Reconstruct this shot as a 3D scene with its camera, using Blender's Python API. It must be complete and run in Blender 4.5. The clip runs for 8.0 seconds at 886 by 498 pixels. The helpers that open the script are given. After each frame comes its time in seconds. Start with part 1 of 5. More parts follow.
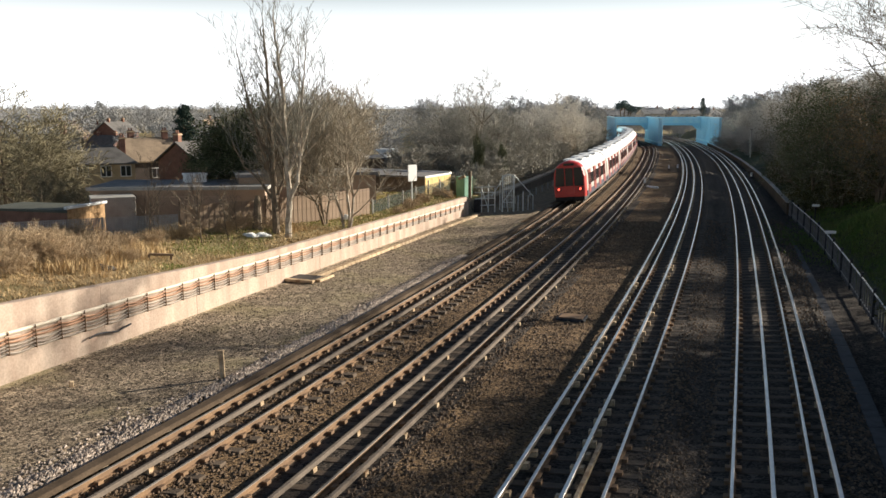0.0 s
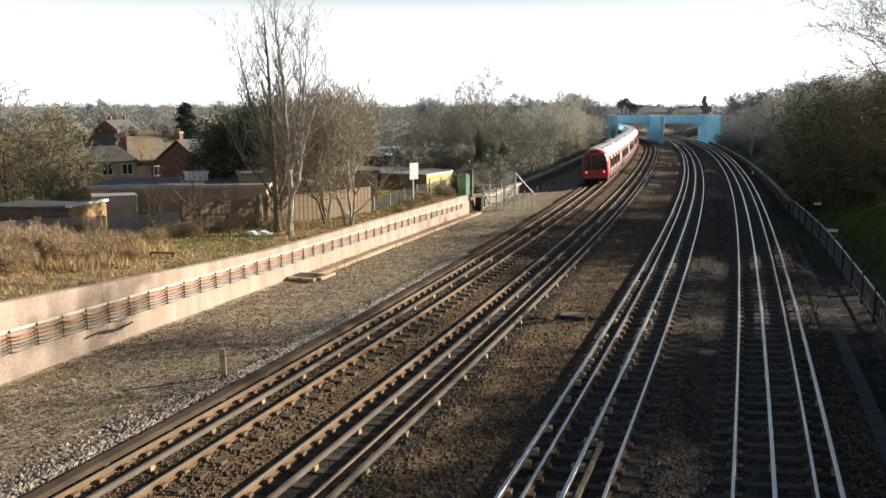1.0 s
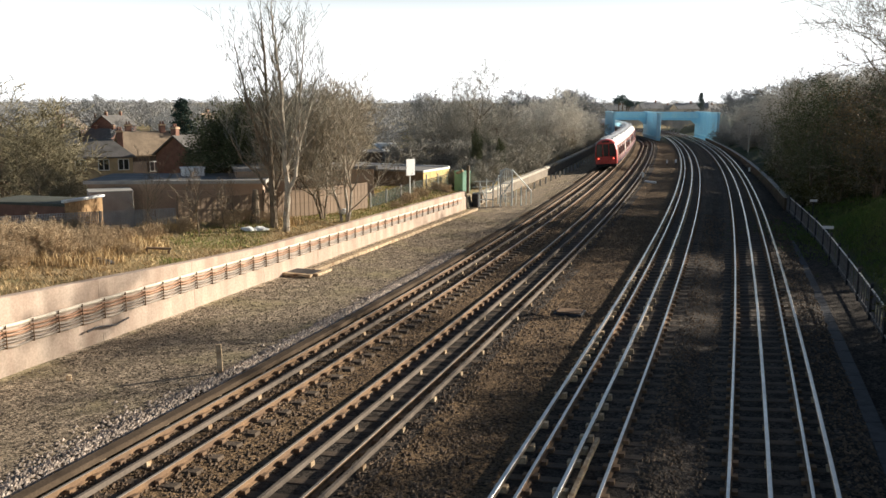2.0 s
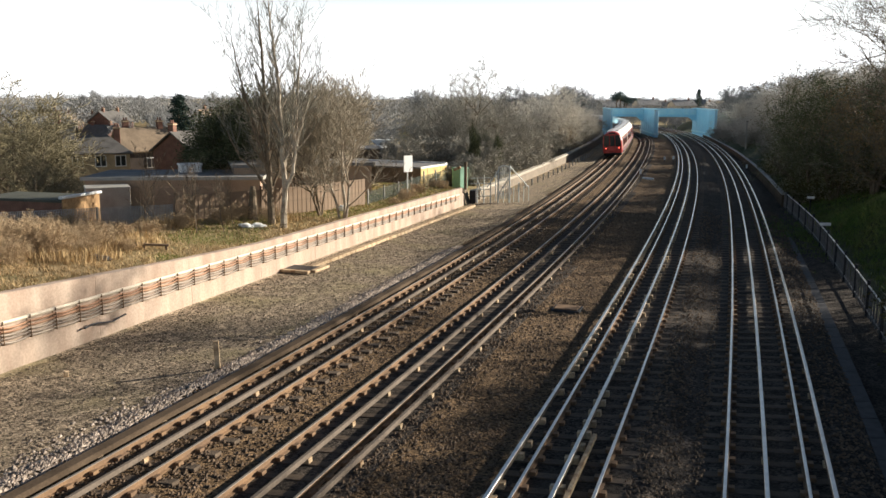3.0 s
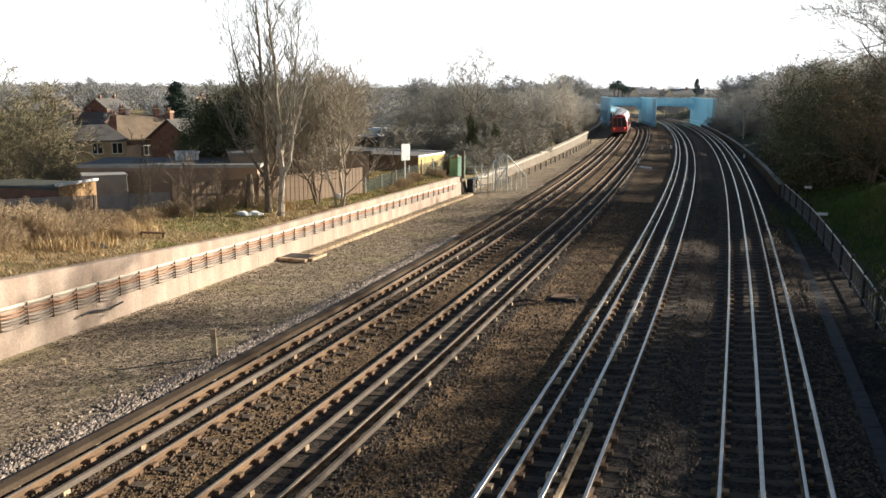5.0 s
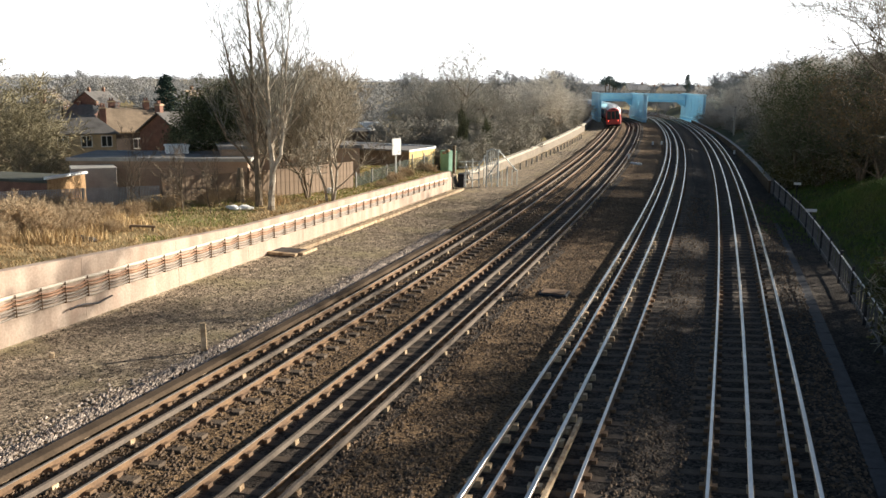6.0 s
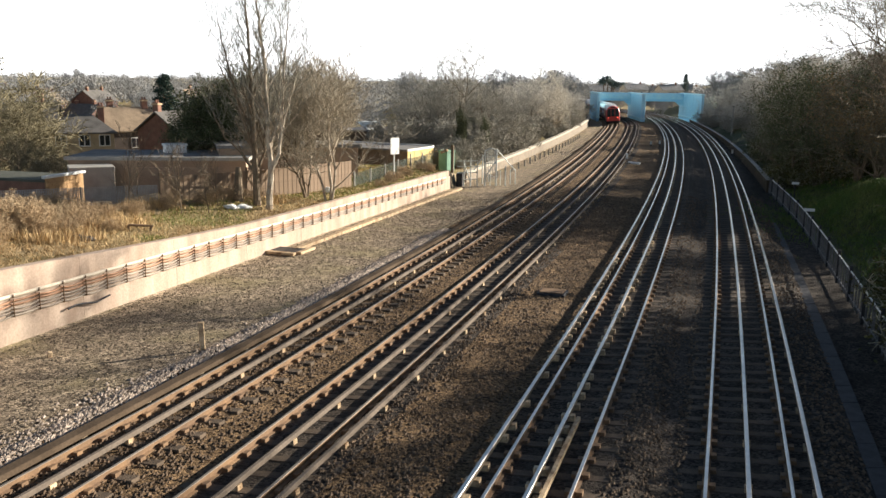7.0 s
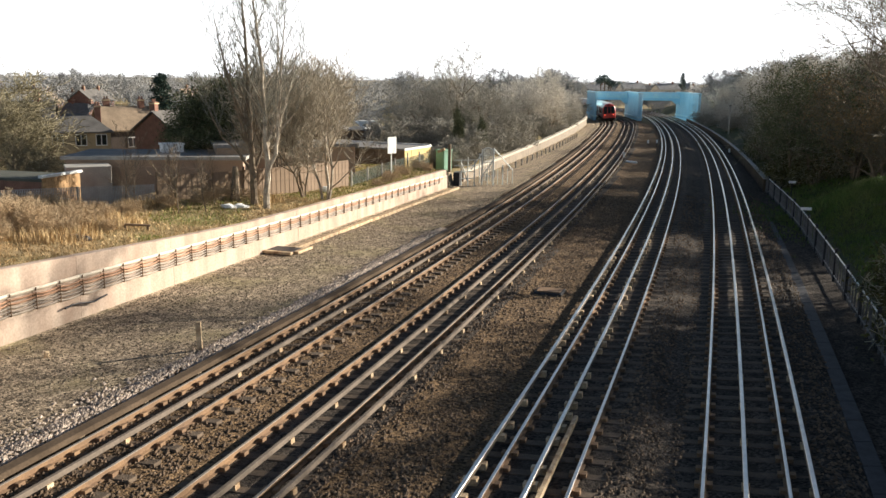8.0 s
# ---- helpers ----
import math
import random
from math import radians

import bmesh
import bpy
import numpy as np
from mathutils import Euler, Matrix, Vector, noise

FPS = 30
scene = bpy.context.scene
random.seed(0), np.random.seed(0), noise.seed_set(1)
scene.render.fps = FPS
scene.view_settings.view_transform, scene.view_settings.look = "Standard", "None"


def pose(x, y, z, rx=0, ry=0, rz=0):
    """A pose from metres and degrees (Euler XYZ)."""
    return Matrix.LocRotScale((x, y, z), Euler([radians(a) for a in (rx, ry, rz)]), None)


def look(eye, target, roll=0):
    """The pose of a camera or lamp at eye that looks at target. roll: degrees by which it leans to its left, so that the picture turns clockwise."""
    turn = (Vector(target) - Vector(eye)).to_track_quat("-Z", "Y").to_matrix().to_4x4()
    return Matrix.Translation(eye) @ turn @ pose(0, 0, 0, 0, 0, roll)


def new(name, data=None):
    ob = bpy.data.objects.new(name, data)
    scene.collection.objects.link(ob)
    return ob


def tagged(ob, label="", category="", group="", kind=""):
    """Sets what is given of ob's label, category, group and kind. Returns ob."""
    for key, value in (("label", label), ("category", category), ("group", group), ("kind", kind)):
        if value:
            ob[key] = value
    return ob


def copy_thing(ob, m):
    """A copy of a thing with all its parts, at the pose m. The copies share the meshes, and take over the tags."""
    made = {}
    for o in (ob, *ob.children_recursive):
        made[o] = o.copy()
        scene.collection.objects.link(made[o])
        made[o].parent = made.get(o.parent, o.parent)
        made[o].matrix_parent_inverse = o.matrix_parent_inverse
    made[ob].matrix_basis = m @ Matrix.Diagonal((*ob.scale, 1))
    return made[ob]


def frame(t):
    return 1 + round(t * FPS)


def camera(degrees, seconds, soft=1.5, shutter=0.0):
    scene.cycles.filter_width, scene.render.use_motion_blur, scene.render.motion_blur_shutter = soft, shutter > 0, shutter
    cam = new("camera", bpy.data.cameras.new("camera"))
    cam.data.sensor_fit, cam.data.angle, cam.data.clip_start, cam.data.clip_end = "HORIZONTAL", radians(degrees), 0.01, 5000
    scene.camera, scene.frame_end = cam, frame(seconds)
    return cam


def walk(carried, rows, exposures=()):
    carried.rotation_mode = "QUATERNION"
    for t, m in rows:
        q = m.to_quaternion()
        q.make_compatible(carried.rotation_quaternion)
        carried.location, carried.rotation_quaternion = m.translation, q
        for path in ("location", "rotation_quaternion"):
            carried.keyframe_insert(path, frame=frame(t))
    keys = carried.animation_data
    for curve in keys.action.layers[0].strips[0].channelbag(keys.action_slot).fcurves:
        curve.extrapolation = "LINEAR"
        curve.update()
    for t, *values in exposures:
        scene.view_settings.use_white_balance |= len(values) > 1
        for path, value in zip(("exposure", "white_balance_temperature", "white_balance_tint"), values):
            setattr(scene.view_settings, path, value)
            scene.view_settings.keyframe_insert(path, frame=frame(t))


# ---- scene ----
cam = camera(54.3, 8.0, soft=1.5)
EYE = (0.0, 0.0, 7.25)
# seconds, yaw, pitch, roll of the hand-held camera on its bridge
PATH = [(0.0, 0.0, -9.25, 0.0), (0.5, -0.03, -9.28, 0.0), (1.0, 0.09, -9.37, 0.0), (1.5, 0.22, -9.42, 0.02), (1.7, 0.01, -9.5, -0.08), (2.8, -0.22, -9.83, -0.19),
        (3.0, -0.27, -9.85, -0.2), (3.5, -0.29, -9.89, -0.2), (4.0, -0.31, -9.98, -0.2), (4.5, -0.30, -10.0, -0.23),
        (5.0, -0.42, -10.6, -0.4), (5.2, -1.03, -11.12, -0.78), (6.3, -0.98, -10.9, -0.72), (6.5, -1.02, -10.9, -0.78), (7.0, -1.10, -10.98, -0.77), (7.5, -1.16, -11.03, -0.76),
        (8.0, -1.29, -11.03, -0.74)]
walk(cam, [(t, pose(*EYE, 90 + p, r, y)) for t, y, p, r in PATH], [(0.0, 1.02), (5.0, 1.08), (6.4, 1.26), (8.0, 1.27)])

# ---- light ----
SUN_AZ, SUN_EL = 64.0, 17.0   # degrees clockwise from +y, degrees up
world = bpy.data.worlds.new("sky")
scene.world = world
world.use_nodes = True
wn = world.node_tree.nodes
sky = wn.new("ShaderNodeTexSky")
sky.sky_type, sky.sun_disc = "NISHITA", False
sky.sun_elevation, sky.sun_rotation = radians(SUN_EL), radians(SUN_AZ)
sky.air_density, sky.dust_density, sky.ozone_density = 1.0, 0.7, 1.5
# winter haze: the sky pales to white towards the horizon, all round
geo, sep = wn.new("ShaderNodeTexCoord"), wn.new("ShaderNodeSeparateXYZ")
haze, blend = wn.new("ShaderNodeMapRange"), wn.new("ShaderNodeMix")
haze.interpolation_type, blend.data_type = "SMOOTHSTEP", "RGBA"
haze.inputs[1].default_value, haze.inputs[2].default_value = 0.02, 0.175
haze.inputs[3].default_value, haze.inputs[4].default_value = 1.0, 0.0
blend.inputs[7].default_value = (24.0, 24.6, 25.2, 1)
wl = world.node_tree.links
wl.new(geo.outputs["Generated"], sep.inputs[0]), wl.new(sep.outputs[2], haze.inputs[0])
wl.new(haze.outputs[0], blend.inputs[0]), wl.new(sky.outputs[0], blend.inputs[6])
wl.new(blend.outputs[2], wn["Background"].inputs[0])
wn["Background"].inputs[1].default_value = 0.038
sun = new("sun", bpy.data.lights.new("sun", "SUN"))
sun.data.energy, sun.data.angle, sun.data.color = 5.0, radians(0.6), (1.0, 0.905, 0.765)
sd = Vector((math.sin(radians(SUN_AZ)) * math.cos(radians(SUN_EL)), math.cos(radians(SUN_AZ)) * math.cos(radians(SUN_EL)), math.sin(radians(SUN_EL))))
sun.matrix_world = look(sd * 100, (0, 0, 0))


# ---- materials ----
def mat(name, col, rough=0.85, metal=0.0, var=0.25, scale=3.0, fine=30.0, bump=0.3, col2=None, per=0.0, spec=0.3, emit=None, trans=0.0, depth=0.02, stretch=None):
    """A procedural surface: base colour varied at two scales, roughness variation, relief."""
    m = bpy.data.materials.new(name)
    m.use_nodes = True
    nt = m.node_tree
    N, L = nt.nodes, nt.links
    b = N["Principled BSDF"]
    b.inputs["Roughness"].default_value, b.inputs["Metallic"].default_value = rough, metal
    b.inputs["Specular IOR Level"].default_value = spec
    tc = N.new("ShaderNodeTexCoord")
    n1, n2 = N.new("ShaderNodeTexNoise"), N.new("ShaderNodeTexNoise")
    n1.inputs["Scale"].default_value, n2.inputs["Scale"].default_value = scale, fine
    n1.inputs["Detail"].default_value, n2.inputs["Detail"].default_value = 5, 4
    mp0 = N.new("ShaderNodeMapping")
    mp0.inputs["Scale"].default_value = stretch or (1, 1, 1)
    L.new(tc.outputs["Object"], mp0.inputs["Vector"])
    L.new(mp0.outputs[0], n1.inputs["Vector"]), L.new(tc.outputs["Object"], n2.inputs["Vector"])
    mix = N.new("ShaderNodeMix")
    mix.data_type = "RGBA"
    c2 = col2 if col2 else tuple(c * (1 - 1.6 * var) for c in col)
    mix.inputs[6].default_value, mix.inputs[7].default_value = (*col, 1), (*c2, 1)
    ramp = N.new("ShaderNodeMapRange")
    ramp.inputs[1].default_value, ramp.inputs[2].default_value = 0.35, 0.68
    L.new(n1.outputs[0], ramp.inputs[0])
    L.new(ramp.outputs[0], mix.inputs[0])
    hs = N.new("ShaderNodeHueSaturation")
    L.new(mix.outputs[2], hs.inputs["Color"])
    mr = N.new("ShaderNodeMapRange")
    mr.inputs[1].default_value, mr.inputs[2].default_value = 0.25, 0.75
    mr.inputs[3].default_value, mr.inputs[4].default_value = 1 - var, 1 + var
    L.new(n2.outputs[0], mr.inputs[0])
    if per:
        oi, ge = N.new("ShaderNodeObjectInfo"), N.new("ShaderNodeNewGeometry")
        add = N.new("ShaderNodeMath")
        L.new(oi.outputs["Random"], add.inputs[0]), L.new(ge.outputs["Random Per Island"], add.inputs[1])
        mp = N.new("ShaderNodeMapRange")
        mp.inputs[2].default_value, mp.inputs[3].default_value, mp.inputs[4].default_value = 2.0, 1 - per, 1 + per
        L.new(add.outputs[0], mp.inputs[0])
        mul = N.new("ShaderNodeMath")
        mul.operation = "MULTIPLY"
        L.new(mr.outputs[0], mul.inputs[0]), L.new(mp.outputs[0], mul.inputs[1]), L.new(mul.outputs[0], hs.inputs["Value"])
    else:
        L.new(mr.outputs[0], hs.inputs["Value"])
    L.new(hs.outputs[0], b.inputs["Base Color"])
    if bump:
        bp = N.new("ShaderNodeBump")
        bp.inputs["Strength"].default_value, bp.inputs["Distance"].default_value = bump, depth
        L.new(n2.outputs[0], bp.inputs["Height"]), L.new(bp.outputs[0], b.inputs["Normal"])
    if emit:
        b.inputs["Emission Color"].default_value, b.inputs["Emission Strength"].default_value = (*emit[0], 1), emit[1]
    if trans:
        b.inputs["Transmission Weight"].default_value = trans
    return m


def ballast_mat(name, light, dark, moss=None, size=22.0):
    """Crushed stone: cells of varied tone with dark gaps, large dirty patches, moss."""
    m = bpy.data.materials.new(name)
    m.use_nodes = True
    N, L = m.node_tree.nodes, m.node_tree.links
    b = N["Principled BSDF"]
    b.inputs["Roughness"].default_value, b.inputs["Specular IOR Level"].default_value = 0.95, 0.15
    tc = N.new("ShaderNodeTexCoord")
    vo, ve = N.new("ShaderNodeTexVoronoi"), N.new("ShaderNodeTexVoronoi")
    ve.feature = "DISTANCE_TO_EDGE"
    for v in (vo, ve):
        v.inputs["Scale"].default_value = size
        L.new(tc.outputs["Object"], v.inputs["Vector"])
    bw = N.new("ShaderNodeSeparateColor")
    L.new(vo.outputs["Color"], bw.inputs[0])
    n1, n3 = N.new("ShaderNodeTexNoise"), N.new("ShaderNodeTexNoise")
    n1.inputs["Scale"].default_value, n1.inputs["Detail"].default_value = 0.35, 6
    n3.inputs["Scale"].default_value, n3.inputs["Detail"].default_value = 2.2, 6
    L.new(tc.outputs["Object"], n1.inputs["Vector"]), L.new(tc.outputs["Object"], n3.inputs["Vector"])
    mix = N.new("ShaderNodeMix")
    mix.data_type = "RGBA"
    mix.inputs[6].default_value, mix.inputs[7].default_value = (*dark, 1), (*light, 1)
    L.new(bw.outputs[0], mix.inputs[0])
    mm = N.new("ShaderNodeMix")
    mm.data_type = "RGBA"
    mm.inputs[7].default_value = (*(moss or dark), 1)
    r = N.new("ShaderNodeMapRange")
    r.inputs[1].default_value, r.inputs[2].default_value, r.inputs[4].default_value = 0.5, 0.72, 0.75
    L.new(n1.outputs[0], r.inputs[0]), L.new(r.outputs[0], mm.inputs[0]), L.new(mix.outputs[2], mm.inputs[6])
    hs = N.new("ShaderNodeHueSaturation")
    r2 = N.new("ShaderNodeMapRange")
    r2.inputs[1].default_value, r2.inputs[2].default_value, r2.inputs[3].default_value, r2.inputs[4].default_value = 0.3, 0.7, 0.6, 1.3
    L.new(n3.outputs[0], r2.inputs[0])
    L.new(r2.outputs[0], hs.inputs["Value"]), L.new(mm.outputs[2], hs.inputs["Color"]), L.new(hs.outputs[0], b.inputs["Base Color"])
    bp = N.new("ShaderNodeBump")
    bp.inputs["Strength"].default_value, bp.inputs["Distance"].default_value = 1.0, 0.022
    rr = N.new("ShaderNodeMath")
    rr.operation = "MULTIPLY_ADD"
    L.new(ve.outputs["Distance"], rr.inputs[0]), L.new(bw.outputs[1], rr.inputs[2])
    rr.inputs[1].default_value = 1.2
    L.new(rr.outputs[0], bp.inputs["Height"]), L.new(bp.outputs[0], b.inputs["Normal"])
    return m


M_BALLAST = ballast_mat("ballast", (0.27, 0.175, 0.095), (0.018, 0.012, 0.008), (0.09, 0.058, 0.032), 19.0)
M_CESS = ballast_mat("cess_stone", (0.54, 0.425, 0.30), (0.055, 0.042, 0.028), (0.33, 0.275, 0.15), 21.0)
# oily four-foot stone; right of line C it also carries the bank's shade
M_OILY_SHADE = ballast_mat("oily_shaded_ballast", (0.13, 0.105, 0.085), (0.02, 0.017, 0.014), (0.04, 0.032, 0.025), 19.0)
M_FRESH = mat("fresh_stone", (0.68, 0.56, 0.46), var=0.3, fine=40, per=0.55)
M_STONE = mat("loose_stone", (0.145, 0.10, 0.065), var=0.3, fine=40, per=0.95)
M_CESS_S = mat("cess_pebble", (0.33, 0.265, 0.195), var=0.3, fine=40, per=0.85)
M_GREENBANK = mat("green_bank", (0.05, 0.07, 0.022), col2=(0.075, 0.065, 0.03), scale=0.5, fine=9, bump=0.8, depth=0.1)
M_GRASS_G = mat("grass_ground", (0.36, 0.265, 0.14), col2=(0.22, 0.19, 0.075), scale=0.35, fine=9, bump=0.8, depth=0.1)
M_STRAW = mat("dry_grass", (0.68, 0.50, 0.27), col2=(0.44, 0.30, 0.15), scale=0.5, per=0.6, bump=0)
M_GREENGRASS = mat("green_grass", (0.20, 0.25, 0.05), col2=(0.30, 0.28, 0.09), scale=0.6, per=0.4, bump=0)
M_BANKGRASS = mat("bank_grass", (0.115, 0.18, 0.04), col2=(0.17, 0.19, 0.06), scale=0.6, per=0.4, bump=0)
M_RUST = mat("rail_rust", (0.25, 0.155, 0.085), col2=(0.15, 0.095, 0.06), rough=0.8, scale=1.5, fine=25, bump=0.15)
M_HEAD = mat("rail_head_steel", (0.84, 0.80, 0.75), rough=0.28, metal=1.0, var=0.12, scale=0.6, fine=4, bump=0)
M_HEAD_B = mat("dull_rail_head", (0.50, 0.42, 0.33), rough=0.45, metal=0.7, var=0.15, scale=0.6, fine=5, bump=0)
M_CONDUCTOR = mat("conductor_steel", (0.19, 0.155, 0.125), rough=0.75, spec=0.12, var=0.2, scale=0.8, fine=14, bump=0.05)
M_OLDBOARD = mat("cable_board", (0.12, 0.088, 0.062), spec=0.05, var=0.25, scale=1.0, fine=18)
M_TIMBER = mat("sleeper_timber", (0.085, 0.062, 0.045), col2=(0.13, 0.095, 0.065), scale=5, fine=40, per=0.35, bump=0.6)
M_INSUL = mat("insulator", (0.60, 0.47, 0.31), col2=(0.28, 0.18, 0.10), scale=4, per=0.4)
M_CONC = mat("wall_concrete", (0.53, 0.42, 0.335), col2=(0.385, 0.285, 0.22), var=0.16, scale=1.6, fine=14, bump=0.2, stretch=(1, 1, 0.22))
M_BROWNCONC = mat("brown_concrete", (0.26, 0.215, 0.165), var=0.2, scale=1.5, fine=16)
M_PALECAP = mat("pale_coping", (0.50, 0.45, 0.37), var=0.15, scale=1.5, fine=20)
M_CONC_G = mat("grey_concrete", (0.42, 0.40, 0.36), var=0.15, scale=1.5, fine=20)
M_CABLE = mat("cable_sheath", (0.32, 0.26, 0.21), var=0.2, scale=2, rough=0.6)
M_PIPE = mat("pale_pipe", (0.78, 0.68, 0.54), var=0.15, scale=2, rough=0.6)
M_CABLE_G = mat("cable_grey", (0.40, 0.335, 0.27), var=0.2, scale=2, rough=0.6)
M_CABLE_R = mat("cable_red", (0.48, 0.27, 0.16), var=0.25, scale=2, rough=0.6)
M_MESH = mat("dark_wire_mesh", (0.055, 0.075, 0.06), rough=0.7, metal=0.1, var=0.2, scale=3)
M_GREYMESH = mat("grey_wire_mesh", (0.50, 0.49, 0.47), rough=0.7, metal=0.1, var=0.2, scale=3)
M_GALV = mat("galvanised_steel", (0.68, 0.71, 0.69), rough=0.5, metal=0.2, var=0.15, scale=4)
M_FENCE = mat("weathered_fence_iron", (0.20, 0.20, 0.205), rough=0.6, metal=0.2, var=0.3, scale=4)
M_IRON = mat("dark_iron", (0.055, 0.055, 0.06), rough=0.6, metal=0.3, var=0.3, scale=4)
# real blue paint, lightened in both tones to include distance haze
M_BLUE = mat("bridge_blue_paint", (0.36, 0.68, 0.86), col2=(0.46, 0.75, 0.88), var=0.10, scale=1.2, fine=12, rough=0.6, bump=0.1)
M_BLUE_P = mat("bridge_pale_blue", (0.62, 0.84, 0.90), col2=(0.46, 0.76, 0.88), var=0.15, scale=1.0, fine=12, rough=0.6, bump=0.1)
M_BARK = mat("bark", (0.20, 0.15, 0.105), col2=(0.11, 0.09, 0.06), scale=4, fine=25, bump=0.6)
M_BIRCH = mat("pale_bark", (0.50, 0.435, 0.345), col2=(0.24, 0.19, 0.14), scale=3, fine=18, bump=0.4)
M_TWIG = mat("twig", (0.42, 0.365, 0.28), var=0.2, per=0.35, bump=0)
M_TWIG_G = mat("garden_twig", (0.25, 0.215, 0.13), var=0.2, per=0.35, bump=0)
M_TWIG_Y = mat("olive_twig", (0.40, 0.365, 0.265), var=0.2, per=0.4, bump=0)
M_LEAF = mat("ivy_leaf", (0.13, 0.145, 0.075), var=0.3, scale=2, per=0.55, rough=0.85, spec=0.08, bump=0)
M_LEAF_O = mat("olive_leaf", (0.12, 0.115, 0.045), var=0.3, scale=2, per=0.5, rough=0.85, spec=0.08, bump=0)
M_LEAF_T = mat("tan_leaf", (0.32, 0.21, 0.095), var=0.3, scale=2, per=0.45, rough=0.7, bump=0)
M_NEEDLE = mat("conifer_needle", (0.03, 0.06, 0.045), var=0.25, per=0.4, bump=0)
M_DRY = mat("dry_stem", (0.46, 0.35, 0.225), col2=(0.33, 0.24, 0.145), var=0.2, per=0.4, bump=0)
M_STORE = mat("brown_wall_paint", (0.44, 0.315, 0.225), col2=(0.36, 0.25, 0.18), var=0.12, scale=0.8, fine=12, bump=0.15)
# house wall darkened so that the gable's shade is in its colour
M_SHADEWALL = mat("shaded_gable_wall", (0.10, 0.08, 0.07), var=0.2, scale=1.0, fine=10)
# hedge twigs lifted in tone to take in some distance haze
M_TWIG_H = mat("hedge_twig", (0.39, 0.365, 0.31), var=0.2, per=0.4, bump=0)
M_TWIG_D = mat("dark_twig", (0.20, 0.18, 0.125), var=0.2, per=0.45, bump=0)
M_TWIG_T = mat("grey_twig", (0.24, 0.225, 0.18), var=0.2, per=0.3, bump=0)
# ordinary bare twigs paled, so the farther trees carry haze in their colour
M_TWIG_P = mat("haze_pale_twig", (0.62, 0.58, 0.51), var=0.15, per=0.25, bump=0)
# needle colour paled and blued, with the far hill's haze painted in
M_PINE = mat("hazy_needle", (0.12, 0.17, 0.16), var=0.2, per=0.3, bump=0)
# far twigs greyed: the haze over the woods is mixed into this tone
M_FARTWIG = mat("hazed_far_twig", (0.345, 0.345, 0.34), var=0.12, scale=0.08, fine=1, per=0.12, bump=0)
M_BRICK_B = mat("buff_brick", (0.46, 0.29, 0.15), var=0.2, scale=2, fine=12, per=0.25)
M_BRICK_R = mat("red_brick", (0.24, 0.125, 0.09), var=0.2, scale=2, fine=12, per=0.25)
M_BRICK_Y = mat("stock_brick", (0.52, 0.40, 0.25), var=0.2, scale=1, fine=10)
M_RENDER = mat("house_render", (0.62, 0.56, 0.46), var=0.12, scale=1, fine=8)
M_TILE = mat("roof_tile_tan", (0.36, 0.27, 0.185), var=0.2, scale=1, fine=10, per=0.15)
# hill roofs given a pale grey that holds the haze
M_HAZYROOF = mat("hazed_roof_tile", (0.30, 0.295, 0.29), var=0.15, scale=1, fine=10, per=0.2)
M_SLATE = mat("roof_slate", (0.15, 0.14, 0.13), var=0.2, scale=1, fine=10, per=0.15)
M_FELT = mat("roof_felt", (0.24, 0.23, 0.22), var=0.2, scale=0.8, fine=9)
M_BOARD = mat("brown_boarding", (0.28, 0.205, 0.145), col2=(0.22, 0.155, 0.105), var=0.16, scale=1.2, fine=14, per=0.12)
M_MOSSFELT = mat("mossy_roof_felt", (0.10, 0.105, 0.085), var=0.2, scale=0.8, fine=9)
M_TDOOR = mat("train_door_red", (0.36, 0.07, 0.05), rough=0.35, var=0.08, scale=2, bump=0, spec=0.5)
M_PANEL = mat("brown_fence_panel", (0.22, 0.155, 0.105), var=0.22, scale=2, fine=20, per=0.3)
M_WHITE = mat("white_paint", (0.80, 0.80, 0.78), var=0.06, scale=2, rough=0.5, bump=0.05)
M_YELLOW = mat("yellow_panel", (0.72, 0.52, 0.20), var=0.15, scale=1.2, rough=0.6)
M_GREENB = mat("green_tank", (0.22, 0.42, 0.30), var=0.15, scale=1.2, rough=0.6)
M_GLASS = mat("window_glass", (0.02, 0.025, 0.03), rough=0.08, var=0.1, bump=0, spec=0.6)
M_RED = mat("train_red", (0.55, 0.03, 0.022), rough=0.35, var=0.08, scale=2, bump=0, spec=0.5)
M_TWHITE = mat("train_white", (0.52, 0.46, 0.42), rough=0.4, var=0.06, scale=1.2, bump=0, spec=0.5)
M_TROOF = mat("train_roof", (0.78, 0.78, 0.77), rough=0.5, var=0.08, scale=1.0, bump=0)
M_TBLUE = mat("train_blue", (0.07, 0.065, 0.10), rough=0.4, var=0.1, bump=0)
M_TBLACK = mat("train_underframe", (0.022, 0.021, 0.02), rough=0.7, var=0.3, scale=3)
M_TAIL = mat("tail_lamp", (0.6, 0.02, 0.02), rough=0.3, var=0, bump=0, emit=((1.0, 0.10, 0.06), 1.3))


# ---- building helpers ----
def solid(verts, faces):
    bm = bmesh.new()
    vs = [bm.verts.new(v) for v in verts]
    for f in faces:
        bm.faces.new([vs[i] for i in f])
    return bm


